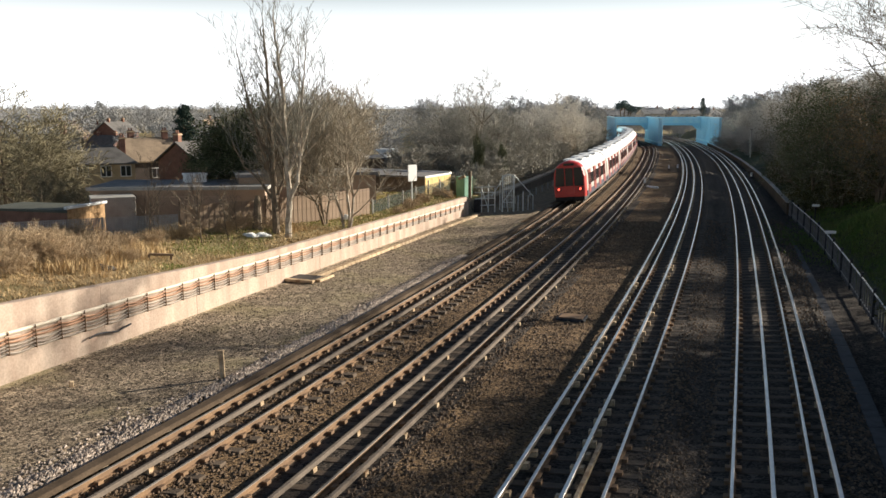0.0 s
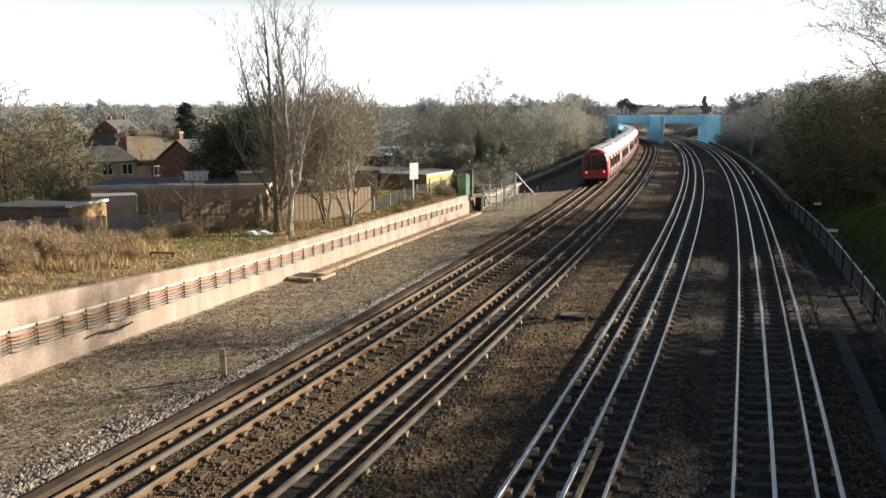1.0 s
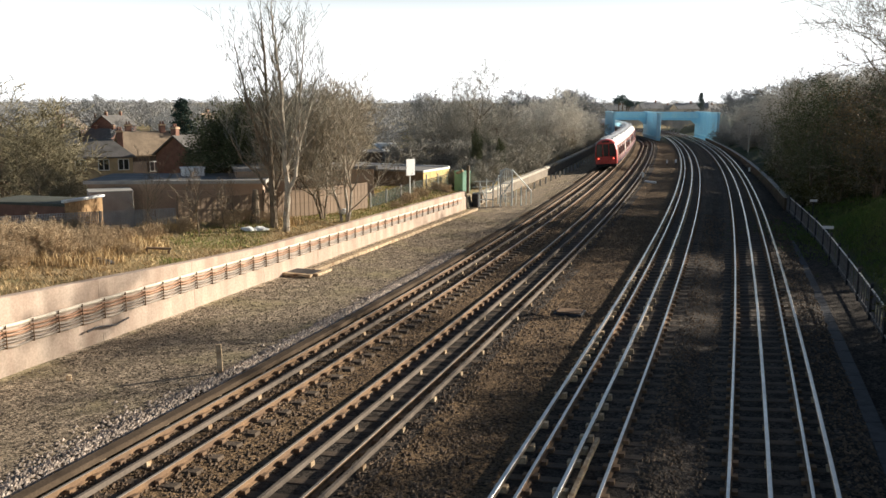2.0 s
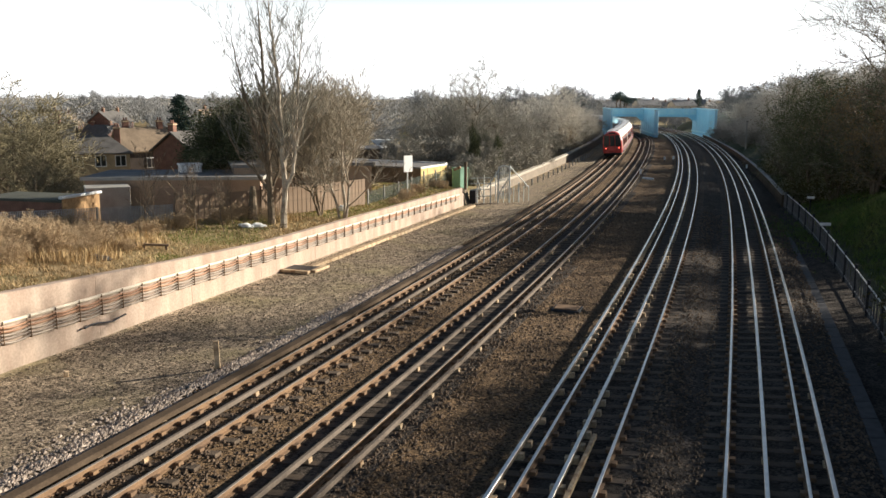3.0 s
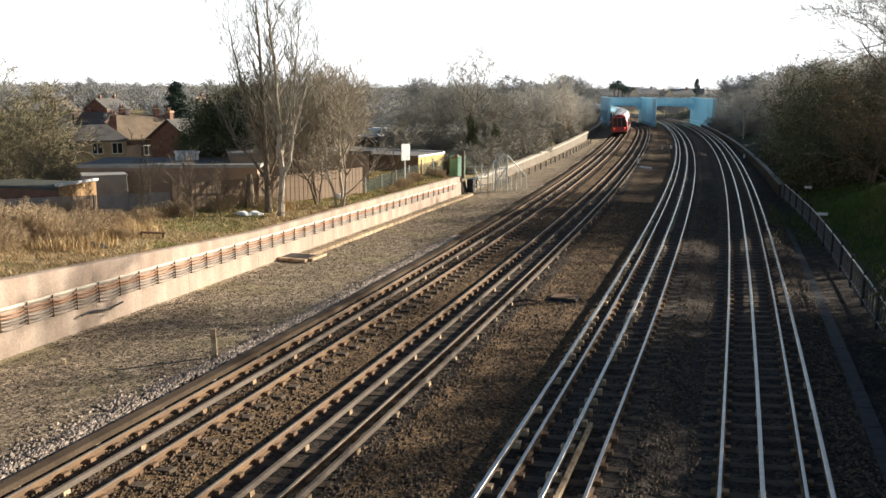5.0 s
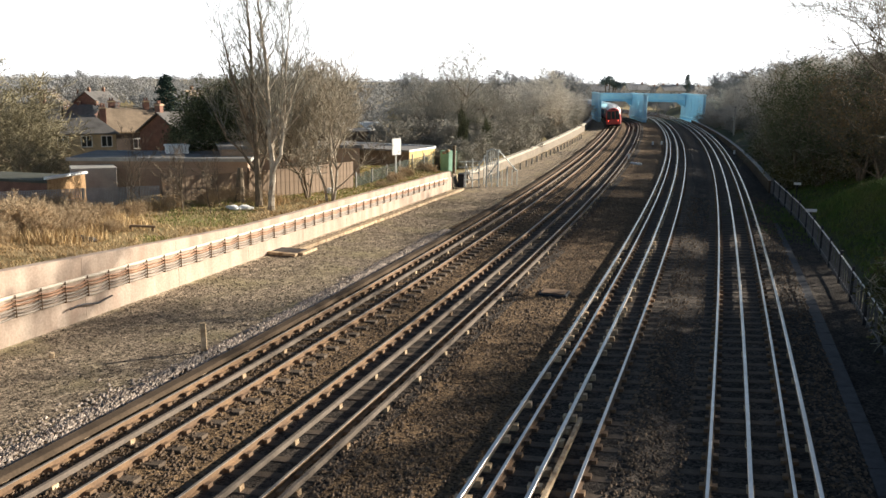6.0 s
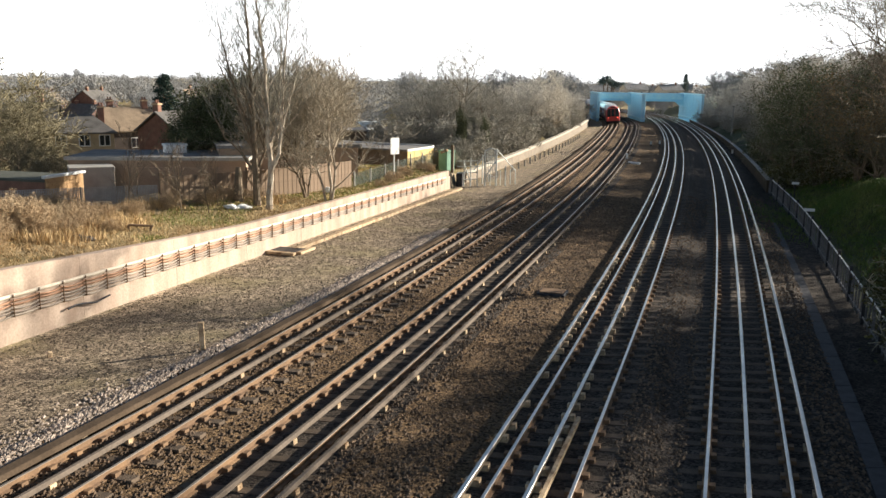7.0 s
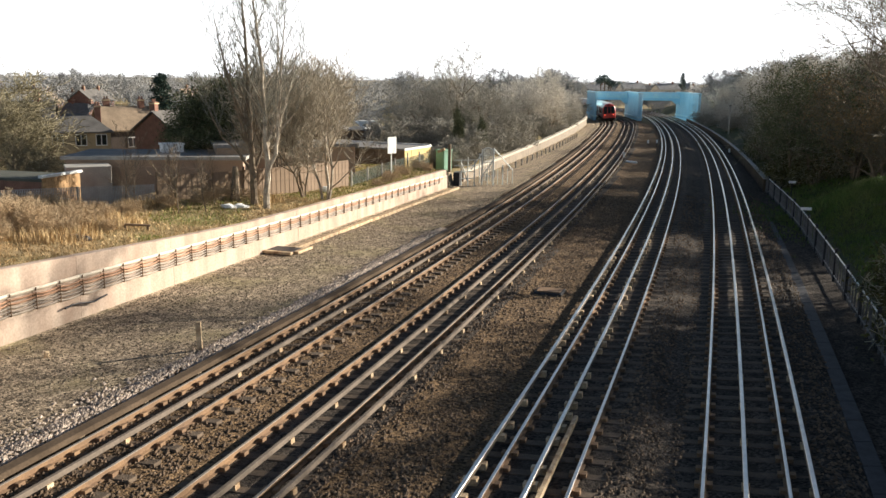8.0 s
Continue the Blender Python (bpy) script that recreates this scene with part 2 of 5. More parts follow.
def box(bm, x0, x1, y0, y1, z0, z1, bevel=0.0, m=None, mi=0):
    """Adds a block to bm, bevelled, optionally posed by m."""
    r = bmesh.ops.create_cube(bm, size=1)
    vs = r["verts"]
    for v in vs:
        v.co = Vector((x0 + (v.co.x + 0.5) * (x1 - x0), y0 + (v.co.y + 0.5) * (y1 - y0), z0 + (v.co.z + 0.5) * (z1 - z0)))
    fs = {f for v in vs for f in v.link_faces}
    if bevel:
        es = list({e for v in vs for e in v.link_edges})
        r = bmesh.ops.bevel(bm, geom=es, offset=bevel, segments=1, affect="EDGES")
        vs = list({v for f in r["faces"] for v in f.verts} | {v for v in vs if v.is_valid})
        fs = {f for v in vs for f in v.link_faces}
    for f in fs:
        f.material_index = mi
    if m is not None:
        bmesh.ops.transform(bm, matrix=m, verts=vs)
    return bm


def cyl(bm, p0, p1, r0, r1=None, sides=10):
    """Adds a round bar from p0 to p1."""
    r1 = r0 if r1 is None else r1
    p0, p1 = Vector(p0), Vector(p1)
    q = (p1 - p0).to_track_quat("Z", "Y").to_matrix()
    rings = []
    for p, r in ((p0, r0), (p1, r1)):
        rings.append([bm.verts.new(p + q @ Vector((r * math.cos(2 * math.pi * i / sides), r * math.sin(2 * math.pi * i / sides), 0))) for i in range(sides)])
    for i in range(sides):
        j = (i + 1) % sides
        bm.faces.new((rings[0][i], rings[0][j], rings[1][j], rings[1][i]))
    bm.faces.new(rings[0][::-1]), bm.faces.new(rings[1])
    return bm


def mesh_of(bm, name, mats):
    me = bpy.data.meshes.new(name)
    bmesh.ops.recalc_face_normals(bm, faces=bm.faces)
    bm.to_mesh(me)
    bm.free()
    for m in (mats if isinstance(mats, (list, tuple)) else [mats]):
        me.materials.append(m)
    return me


def part(name, bm, material, parent=None, label=""):
    ob = new(name, mesh_of(bm, name, material))
    if parent is not None:
        ob.parent = parent
    if label:
        ob["label"] = label
    return ob


def raw(name, verts, faces, material, parent=None, label=""):
    me = bpy.data.meshes.new(name)
    me.from_pydata(verts, [], faces)
    me.materials.append(material)
    me.update()
    ob = new(name, me)
    if parent is not None:
        ob.parent = parent
    if label:
        ob["label"] = label
    return ob


def thing(name, m, label, category, group=""):
    ob = new(name)
    ob.empty_display_size = 0.2
    ob.matrix_basis = m
    return tagged(ob, label, category, group)


def B(*a, **k):
    return box(bmesh.new(), *a, **k)


# ---- alignments: x of each line as a function of y ----
ALIGN = {"A": (-12.235, 37.807, -7.349, 1.268), "B": (-8.681, 36.408, -5.584, 0.685),
         "C": (-3.288, 36.686, -4.295, -0.124), "D": (0.809, 35.894, -2.899, -0.696)}


def line_x(k, y):
    a, b, c, d = ALIGN[k]
    bend = 150.0 if k in "AB" else 178.0
    u = min(y, bend) / 100
    x = a + b * u + c * u * u + d * u ** 3
    if y > bend:
        s = (b + 2 * c * u + 3 * d * u * u) / 100
        e = y - bend
        x += s * e - 0.0018 * e * e
    return x


def line_dir(k, y):
    return Vector((line_x(k, y + 0.5) - line_x(k, y - 0.5), 1.0, 0)).normalized()


def line_at(k, y, off, z):
    d = line_dir(k, y)
    return Vector((line_x(k, y) + off * d.y, y - off * d.x, z))


CANT = 0.075   # outer rail over inner, per metre


def wall_x(y):
    if y < 62:
        return -20.6 + 0.36 * y
    if y < 160:
        return 1.72 + (y - 62) * 0.335 - 0.00047 * (y - 62) ** 2
    return 30.0 + line_x("A", min(y, 330)) - line_x("A", 160)


def bank_top(y):
    """Level of the ground behind the retaining wall."""
    return float(np.interp(y, (22, 25, 27.5, 30, 33.5, 37.5, 43, 50, 62.4, 66, 80), (1.95, 1.78, 1.64, 1.5, 1.27, 1.13, 1.12, 1.05, 0.93, 0.35, 0.15)))


def rack_z(y):
    """Level of the pale conduit that tops the cable rack."""
    return 0.55 * max(0.75, 1.95 - 0.0245 * max(0.0, y - 22))


def right_x(y):
    """Foot of the fence beyond the last line."""
    return 4.45 + 0.36 * y - 0.00048 * y * y + 0.5 * min(1.0, max(0.0, (62 - y) / 16))


def ground_z(x, y):
    w, r = wall_x(y), right_x(y)
    n = noise.noise((x * 0.12, y * 0.12, 0.0)) * 0.35
    if x < w:
        d = w - x
        z = bank_top(y) - 0.12 + 0.25 * min(d, 5) / 5
        if d > 9:
            z -= (d - 9) * 0.16
        z = max(z, -4.5)
        if d > 130:
            z += (d - 130) * 0.012
        return z + n * min(1, d / 6)
    if x < r + 0.8:
        a, e = line_x("A", y), line_x("D", y)
        bed = min(1.0, max(0.0, min((x - a + 2.6) / 0.6, (e + 2.7 - x) / 0.6)))
        tilt = 0.0
        for k in "ABCD":
            o = (x - line_x(k, y)) * 0.945
            if abs(o) < 2.1:
                tilt += CANT * o * min(1.0, (2.1 - abs(o)) / 0.5)
        return -0.36 + bed * 0.19 + tilt + 0.02 * noise.noise((x * 0.7, y * 0.7, 3.0))
    d = x - r - 0.8
    z = -0.36 + min(d, 7) * 0.30 + max(0, min(d - 7, 30)) * 0.09
    z += 1.55 * math.exp(-((x - 24.3) / 2.9) ** 2 - ((y - 45.5) / 5.0) ** 2)
    return z + n * min(1, d / 3)
# ---- ground: one sheet from the cutting to the horizon ----
def build_ground():
    ys = [-40, -20, -8, 0, 4]
    while ys[-1] < 70:
        ys.append(ys[-1] + 1.0)
    while ys[-1] < 230:
        ys.append(ys[-1] + 3.0)
    ys += [245, 270, 300, 350, 420, 520, 700, 1000, 1500, 2500, 4000]
    offs_l = [-3000, -1500, -800, -450, -300, -220, -160, -120, -90, -70, -55, -44, -36, -30, -26, -22, -19, -16, -13.5, -11.5, -10, -8.5, -7, -5.5, -4, -2.8, -1.8, -0.9, -0.35, -0.18]
    offs_m = [i / 64 for i in range(0, 65)]
    offs_r = [0.4, 0.81, 1.5, 2.3, 3.2, 4.2, 5.4, 6.6, 8, 10, 12.5, 15, 18, 22, 28, 36, 50, 75, 110, 170, 260, 420, 800, 1500, 3000]
    verts, faces, width = [], [], len(offs_l) + len(offs_m) + len(offs_r)
    for y in ys:
        w, r = wall_x(y), right_x(min(y, 300)) + (0.07 * (y - 300) if y > 300 else 0)
        row = [w + o for o in offs_l] + [w + (r - w) * o for o in offs_m] + [r + o for o in offs_r]
        for x in row:
            z = ground_z(x, y) if y < 260 else -0.4 - min(2.0, (y - 260) * 0.01)
            if y > 320:
                z += min(7.0, max(0, y - 320) * 0.012)
            verts.append((x, y, z))
    nl, nm = len(offs_l), len(offs_m)
    for j in range(len(ys) - 1):
        for i in range(width - 1):
            a = j * width + i
            faces.append((a, a + 1, a + width + 1, a + width))
    ob = raw("ground", verts, faces, M_GRASS_G)
    ob.data.materials.append(M_CESS)
    ob.data.materials.append(M_BALLAST)
    ob.data.materials.append(M_OILY_SHADE)
    ob.data.materials.append(M_GREENBANK)
    for k, p in enumerate(ob.data.polygons):
        i, y = k % (width - 1), p.center.y
        if nl - 1 <= i < nl + nm and y < 260:
            p.material_index = 1 if p.center.x < line_x("A", y) - 1.9 else 2
            # all stone right of C takes the dark colour too, as painted shade
            if p.material_index == 2 and any(abs(p.center.x - line_x(q, y) - c) < 1.35 for q, c in (("B", 0.35), ("C", -0.2), ("D", 0.3))) or (p.material_index == 2 and p.center.x > line_x("C", y)):
                p.material_index = 3
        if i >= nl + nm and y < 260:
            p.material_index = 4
        p.use_smooth = True
    tagged(ob, "stony trackbed between grassy suburban banks", "ground", kind="structure")


build_ground()


# ---- tracks ----
def sweep(bm, k, off, z, prof, y0, y1, head_from=None):
    """Carries a profile (x across, z up) along a line; faces over head_from take the second material."""
    y, rings = y0, []
    while y < y1 + 0.01:
        d = line_dir(k, y)
        c = line_at(k, y, off, z + CANT * off)
        rings.append([bm.verts.new((c.x + px * d.y, c.y - px * d.x, c.z + pz)) for px, pz in prof])
        y += 2.0 if y < 90 else 4.0
    n = len(prof)
    for a, b in zip(rings, rings[1:]):
        for i in range(n):
            j = (i + 1) % n
            f = bm.faces.new((a[i], b[i], b[j], a[j]))
            if head_from is not None and prof[i][1] >= head_from and prof[j][1] >= head_from:
                f.material_index = 1
    bm.faces.new(rings[0]), bm.faces.new(rings[-1][::-1])
    return bm


RAIL = [(-0.07, -0.155), (0.07, -0.155), (0.07, -0.14), (0.012, -0.12), (0.012, -0.04), (0.034, -0.03), (0.034, -0.006), (0.026, 0.0), (-0.026, 0.0), (-0.034, -0.006), (-0.034, -0.03), (-0.012, -0.04), (-0.012, -0.12), (-0.07, -0.14)]
COND = [(-0.045, -0.1), (0.045, -0.1), (0.045, -0.01), (0.036, 0.0), (-0.036, 0.0), (-0.045, -0.01)]
BOARD = [(-0.14, -0.12), (0.14, -0.12), (0.14, -0.01), (0.12, 0.0), (-0.12, 0.0), (-0.14, -0.01)]
OUTER = {"A": -1.17, "B": 1.17, "C": -1.17, "D": 1.17}
HALF = 0.752


def build_track(k):
    t = thing("railway_track", Matrix(), "four-rail electric track with rusty rails and dark sleepers on ballast", "railway track", "tracks")
    end = 330.0
    for off in (-HALF, HALF):
        part("running_rail", sweep(bmesh.new(), k, off, 0.0, RAIL, 2.0, end, -0.007), [M_RUST, M_HEAD if k in "CD" else M_HEAD_B], t, "rusty rail with a polished head")
    part("centre_conductor_rail", sweep(bmesh.new(), k, 0.0, 0.04, COND, 2.0, end, -0.011), [M_CONDUCTOR, M_HEAD] if k in "CD" else [M_CONDUCTOR, M_CONDUCTOR], t, "dull grey conductor rail")
    if k == "A":
        part("conductor_guard_board", sweep(bmesh.new(), k, -1.22, 0.03, BOARD, 2.0, 118.0), M_OLDBOARD, t, "weathered brown protection board")
    part("outer_conductor_rail", sweep(bmesh.new(), k, OUTER[k] - (0.05 if k == "A" else 0), 0.075 if k != "A" else 0.012, COND, 2.0, end, -0.011), [M_CONDUCTOR, M_HEAD] if k in "CD" else [M_CONDUCTOR, M_CONDUCTOR], t, "dull grey conductor rail")
    if k == "C":
        # cream in place of steel puts this rail's sunlit look in the colour
        part("ramp_rail", sweep(bmesh.new(), k, 0.27, 0.03, COND, 2.0, 19.0), M_INSUL, t, "pale short length of rail beside the centre rail")
    # sleepers: the near ones single, the far ones joined
    me = mesh_of(B(-1.3, 1.3, -0.125, 0.125, -0.33, -0.155, bevel=0.012), "sleeper", M_TIMBER)
    far, ins, pots = bmesh.new(), bmesh.new(), bmesh.new()
    rng = random.Random(ord(k))
    y = 8.0
    while y < 225:
        d = line_dir(k, y)
        m = Matrix.Translation((line_x(k, y), y, rng.uniform(-0.008, 0.004))) @ Matrix.Rotation(-math.atan2(d.x, d.y) + rng.uniform(-0.012, 0.012), 4, "Z") @ Matrix.Rotation(-math.atan(CANT), 4, "Y")
        if y < 90:
            s = new("sleeper", me)
            s.parent, s.matrix_basis = t, m
        else:
            box(far, -1.3, 1.3, -0.125, 0.125, -0.33, -0.155, m=m)
        if y < 120:
            for off in (-HALF, HALF):
                for side in (-1, 1):
                    box(ins, off + side * 0.11 - 0.055, off + side * 0.11 + 0.055, -0.08, 0.08, -0.16, -0.075 - 0.02 * (y > 70), m=m)
            for off in (0.0, OUTER[k]):
                # bigger, closer-set pots on C stand in for sunlit fittings
                if int(y / 0.68) % 3 == 0 or (k == "C" and rng.random() < 0.75):
                    e = 0.075 if k != "C" else 0.13 + 0.03 * rng.random()
                    box(pots, off - e, off + e, -0.08, 0.08, -0.17, -0.05 + 0.03 * (k == "C"), m=m)
        y += 0.68
    tagged(part("far_sleeper_run", far, M_TIMBER, t), kind="stuff")
    tagged(part("rail_fastening", ins, [M_RUST], t, "rusty cast chairs"), kind="stuff")
    tagged(part("rail_insulator", pots, [M_INSUL], t, "pale insulator pots under the conductor rails"), kind="stuff")


for k in "ABCD":
    build_track(k)


# ---- retaining wall with cables ----
def along_wall(y, off, z):
    """Point off metres to the track side of the wall line."""
    d = Vector((0.36, 1.0, 0)).normalized()
    return Vector((wall_x(y) + off * d.y, y - off * d.x, z))


def strip(bm, pts_rings):
    rings = [[bm.verts.new(p) for p in r] for r in pts_rings]
    n = len(rings[0])
    for a, b in zip(rings, rings[1:]):
        for i in range(n):
            j = (i + 1) % n
            bm.faces.new((a[i], b[i], b[j], a[j]))
    bm.faces.new(rings[0]), bm.faces.new(rings[-1][::-1])
    return bm


def build_wall():
    w = thing("retaining_wall", Matrix(), "pinkish concrete retaining wall carrying racks of cables", "retaining wall")
    y = 4.0
    while y < 61.5:
        y1 = min(y + 4.6, 62.4)
        rings = []
        for q in (y + 0.004, y1 - 0.004):
            t = bank_top(q)
            rings.append([along_wall(q, 0.02, -0.7), along_wall(q, 0.0, rack_z(q)), along_wall(q, -0.07, rack_z(q) + 0.03), along_wall(q, -0.06, t - 0.02), along_wall(q, -0.10, t), along_wall(q, -0.36, t), along_wall(q, -0.40, -0.7)])
        part("wall_panel", strip(bmesh.new(), rings), M_CONC, w)
        y = y1
    # cable runs, sagging between hooks that stand at even steps
    step, runs = 0.92, 6
    drop = lambda y, i: rack_z(y) - (0.0 if i == 0 else (0.035 + 0.108 * i) * min(1.0, 0.55 + 0.45 * (62 - y) / 36))
    for i in range(runs):
        rng, bm, y = random.Random(40 + i), bmesh.new(), 4.0
        while y < 61:
            s = rng.uniform(0.025, 0.065) if i else 0.012
            sag = (0, s * 0.75, s, s * 0.7, 0)
            for a in range(4):
                q0, q1 = y + a * step / 4, y + (a + 1) * step / 4
                cyl(bm, along_wall(q0, 0.075, drop(q0, i) - sag[a] + 0.02), along_wall(q1, 0.075, drop(q1, i) - sag[a + 1] + 0.02), 0.034 if i else 0.058, sides=6)
            y += step
        part("cable", bm, (M_PIPE, M_CABLE_R, M_CABLE_R, M_CABLE_G, M_CABLE, M_CABLE_G)[i], w, ("pale straight conduit", "sagging cable in a rust-red sheath", "sagging cable in a rust-red sheath", "", "", "")[i])
    y = 4.0
    while y < 61:
        bm = bmesh.new()
        cyl(bm, along_wall(y, 0.014, drop(y, 0) + 0.06), along_wall(y, 0.014, drop(y, runs - 1) - 0.06), 0.013, sides=6)
        for i in range(runs):
            z = drop(y, i) - 0.03
            cyl(bm, along_wall(y, 0.0, z), along_wall(y, 0.15, z + 0.02), 0.018, sides=5)
            cyl(bm, along_wall(y, 0.15, z), along_wall(y, 0.15, z + 0.10), 0.018, sides=5)
        part("cable_bracket", bm, M_RUST, w, "rusty steel cable hanger")
        y += step
    # a loose bundle hanging out of the rack
    bm = bmesh.new()
    q = 26.2
    pts = [along_wall(q + 0.3 * i, 0.16, 0.17 + 0.05 * math.sin(i * 1.3) - 0.04 * (i > 3)) for i in range(7)]
    for a, b in zip(pts, pts[1:]):
        cyl(bm, a, b, 0.03, sides=6)
    part("loose_cable", bm, M_IRON, w, "black loose cable end")
    # long timber duct lid on the ground at the wall's foot
    d = thing("cable_trough", Matrix(), "weathered timber cable trough lying along the wall foot", "cable trough")
    for a, b in ((38.8, 43), (43.05, 48), (48.05, 53), (53.05, 58), (58.05, 62)):
        rings = [[along_wall(q, 0.75, -0.4), along_wall(q, 1.0, -0.4), along_wall(q, 1.0, -0.22), along_wall(q, 0.75, -0.22)] for q in (a, b)]
        part("trough_lid", strip(bmesh.new(), rings), M_INSUL, d)


build_wall()


def build_parapet():
    """Low wall that follows the line from the steel gate to the bridge."""
    w = thing("parapet_wall", Matrix(), "low pale concrete parapet beside the line", "parapet wall")
    y = 66.0
    while y < 172:
        y1 = y + 6.0
        rings = []
        for q in (y + 0.01, y1 - 0.01):
            x, c = wall_x(q), 0.5 + 0.005 * (q - 66)
            rings.append([(x - 0.1, q, -0.8), (x + 0.1, q, -0.8), (x + 0.1, q, c - 0.22), (x - 0.1, q, c - 0.22)])
        p = part("wall_section", strip(bmesh.new(), rings), M_BROWNCONC, w, "brown wall face")
        rings = []
        for q in (y + 0.01, y1 - 0.01):
            x, c = wall_x(q), 0.5 + 0.005 * (q - 66)
            rings.append([(x + 0.2, q, c - 0.218), (x + 0.24, q, c - 0.19), (x + 0.24, q, c - 0.03), (x + 0.2, q, c), (x - 0.26, q, c), (x - 0.3, q, c - 0.03), (x - 0.3, q, c - 0.218)])
        part("coping", strip(bmesh.new(), rings), M_PALECAP, p, "pale concrete coping")
        y = y1
    f = thing("cable_posts", Matrix(), "row of short concrete posts carrying cables", "cable posts")
    for i in range(22):
        y = 67 + i * 2.6
        x = wall_x(y) + 1.6
        part("post", B(x - 0.07, x + 0.07, y - 0.07, y + 0.07, -0.6, 0.22, bevel=0.015), M_CONC_G, f)


build_parapet()


# ---- blue girder bridge ----
def build_bridge():
    h = thing("girder_bridge", pose(44.6, 174.2, 0, 0, 0, -6.6), "blue-painted steel girder railway bridge with portal frames", "bridge")
    L, top, under, first = 23.0, 5.5, 3.55, 18.0
    def girder(x0, x1, y0, label, high=top):
        g = part("girder", B(x0, x1, y0, L, -1.6, high, bevel=0.06), M_BLUE, h, label)
        for z, e in ((0.35, 0.16), (high - 0.32, 0.12)):
            part("flange", B(x0 - e, x1 + e, y0 - 0.12, L, z, z + 0.26, bevel=0.03), M_BLUE_P, g, "pale blue flange")
        for i in range(6):
            y = y0 + 1.6 + i * 3.6
            part("stiffener", B(x0 - 0.035, x0 - 0.002, y, y + 0.12, 0.62, high - 0.33), M_BLUE, g)
        for e in (0.15, 0.85):
            x = x0 + (x1 - x0) * e
            part("end_stiffener", B(x - 0.05, x + 0.05, y0 - 0.09, y0 - 0.002, 0.62, high - 0.33), M_BLUE_P, g)
        return g
    girder(-10.1, -9.55, 2.2, "blue plate girder")
    girder(-1.55, -0.72, -0.2, "wide blue box girder between the lines", 5.45)
    girder(9.8, 10.3, -2.1, "blue plate girder with a pale lower flange")
    for y in (first, first + 4.0):
        for a, b in ((-9.55, -1.55), (-0.72, 9.8)):
            p = part("portal_beam", B(a, b, y, y + 0.8, under, top - 0.16, bevel=0.04), M_BLUE, h)
            part("beam_plate", B(a + 0.15, b - 0.15, y - 0.06, y - 0.01, under + 0.5, top - 0.3), M_BLUE_P, p, "pale weathered blue plate")
            for s, x in ((1, a), (-1, b)):
                k = solid([(x, y + 0.1, under), (x + s * 1.2, y + 0.1, under), (x, y + 0.1, under - 1.0), (x, y + 0.6, under), (x + s * 1.2, y + 0.6, under), (x, y + 0.6, under - 1.0)], [(0, 1, 2), (3, 5, 4), (0, 3, 4, 1), (1, 4, 5, 2), (2, 5, 3, 0)])
                part("knee_bracket", k, M_BLUE, p)
    part("ledge", B(9.1, 9.8, -7.0, L, -1.2, -0.05, bevel=0.05), M_BLUE_P, h, "pale blue walkway edge")


build_bridge()
# ---- train ----
CAR_L, CAR_W, CAR_H, GAP = 15.6, 2.46, 3.36, 0.55


def car_section():
    """Half-round roofed body section, from the sill up and over."""
    w = CAR_W / 2
    pts = [(-w + 0.03, 0.62), (-w, 1.2), (-w + 0.01, 2.2), (-w + 0.10, 2.62)]
    roof = [(-w + 0.10, 2.62), (-w + 0.24, 2.92), (-w + 0.52, 3.16), (-w + 0.85, 3.29), (0, CAR_H)]
    return pts, roof


def extrude(bm, pts, y0, y1, close=True):
    a = [bm.verts.new((x, y0, z)) for x, z in pts]
    b = [bm.verts.new((x, y1, z)) for x, z in pts]
    n = len(pts)
    for i in range(n if close else n - 1):
        j = (i + 1) % n
        bm.faces.new((a[i], b[i], b[j], a[j]))
    if close:
        bm.faces.new(a), bm.faces.new(b[::-1])
    return bm


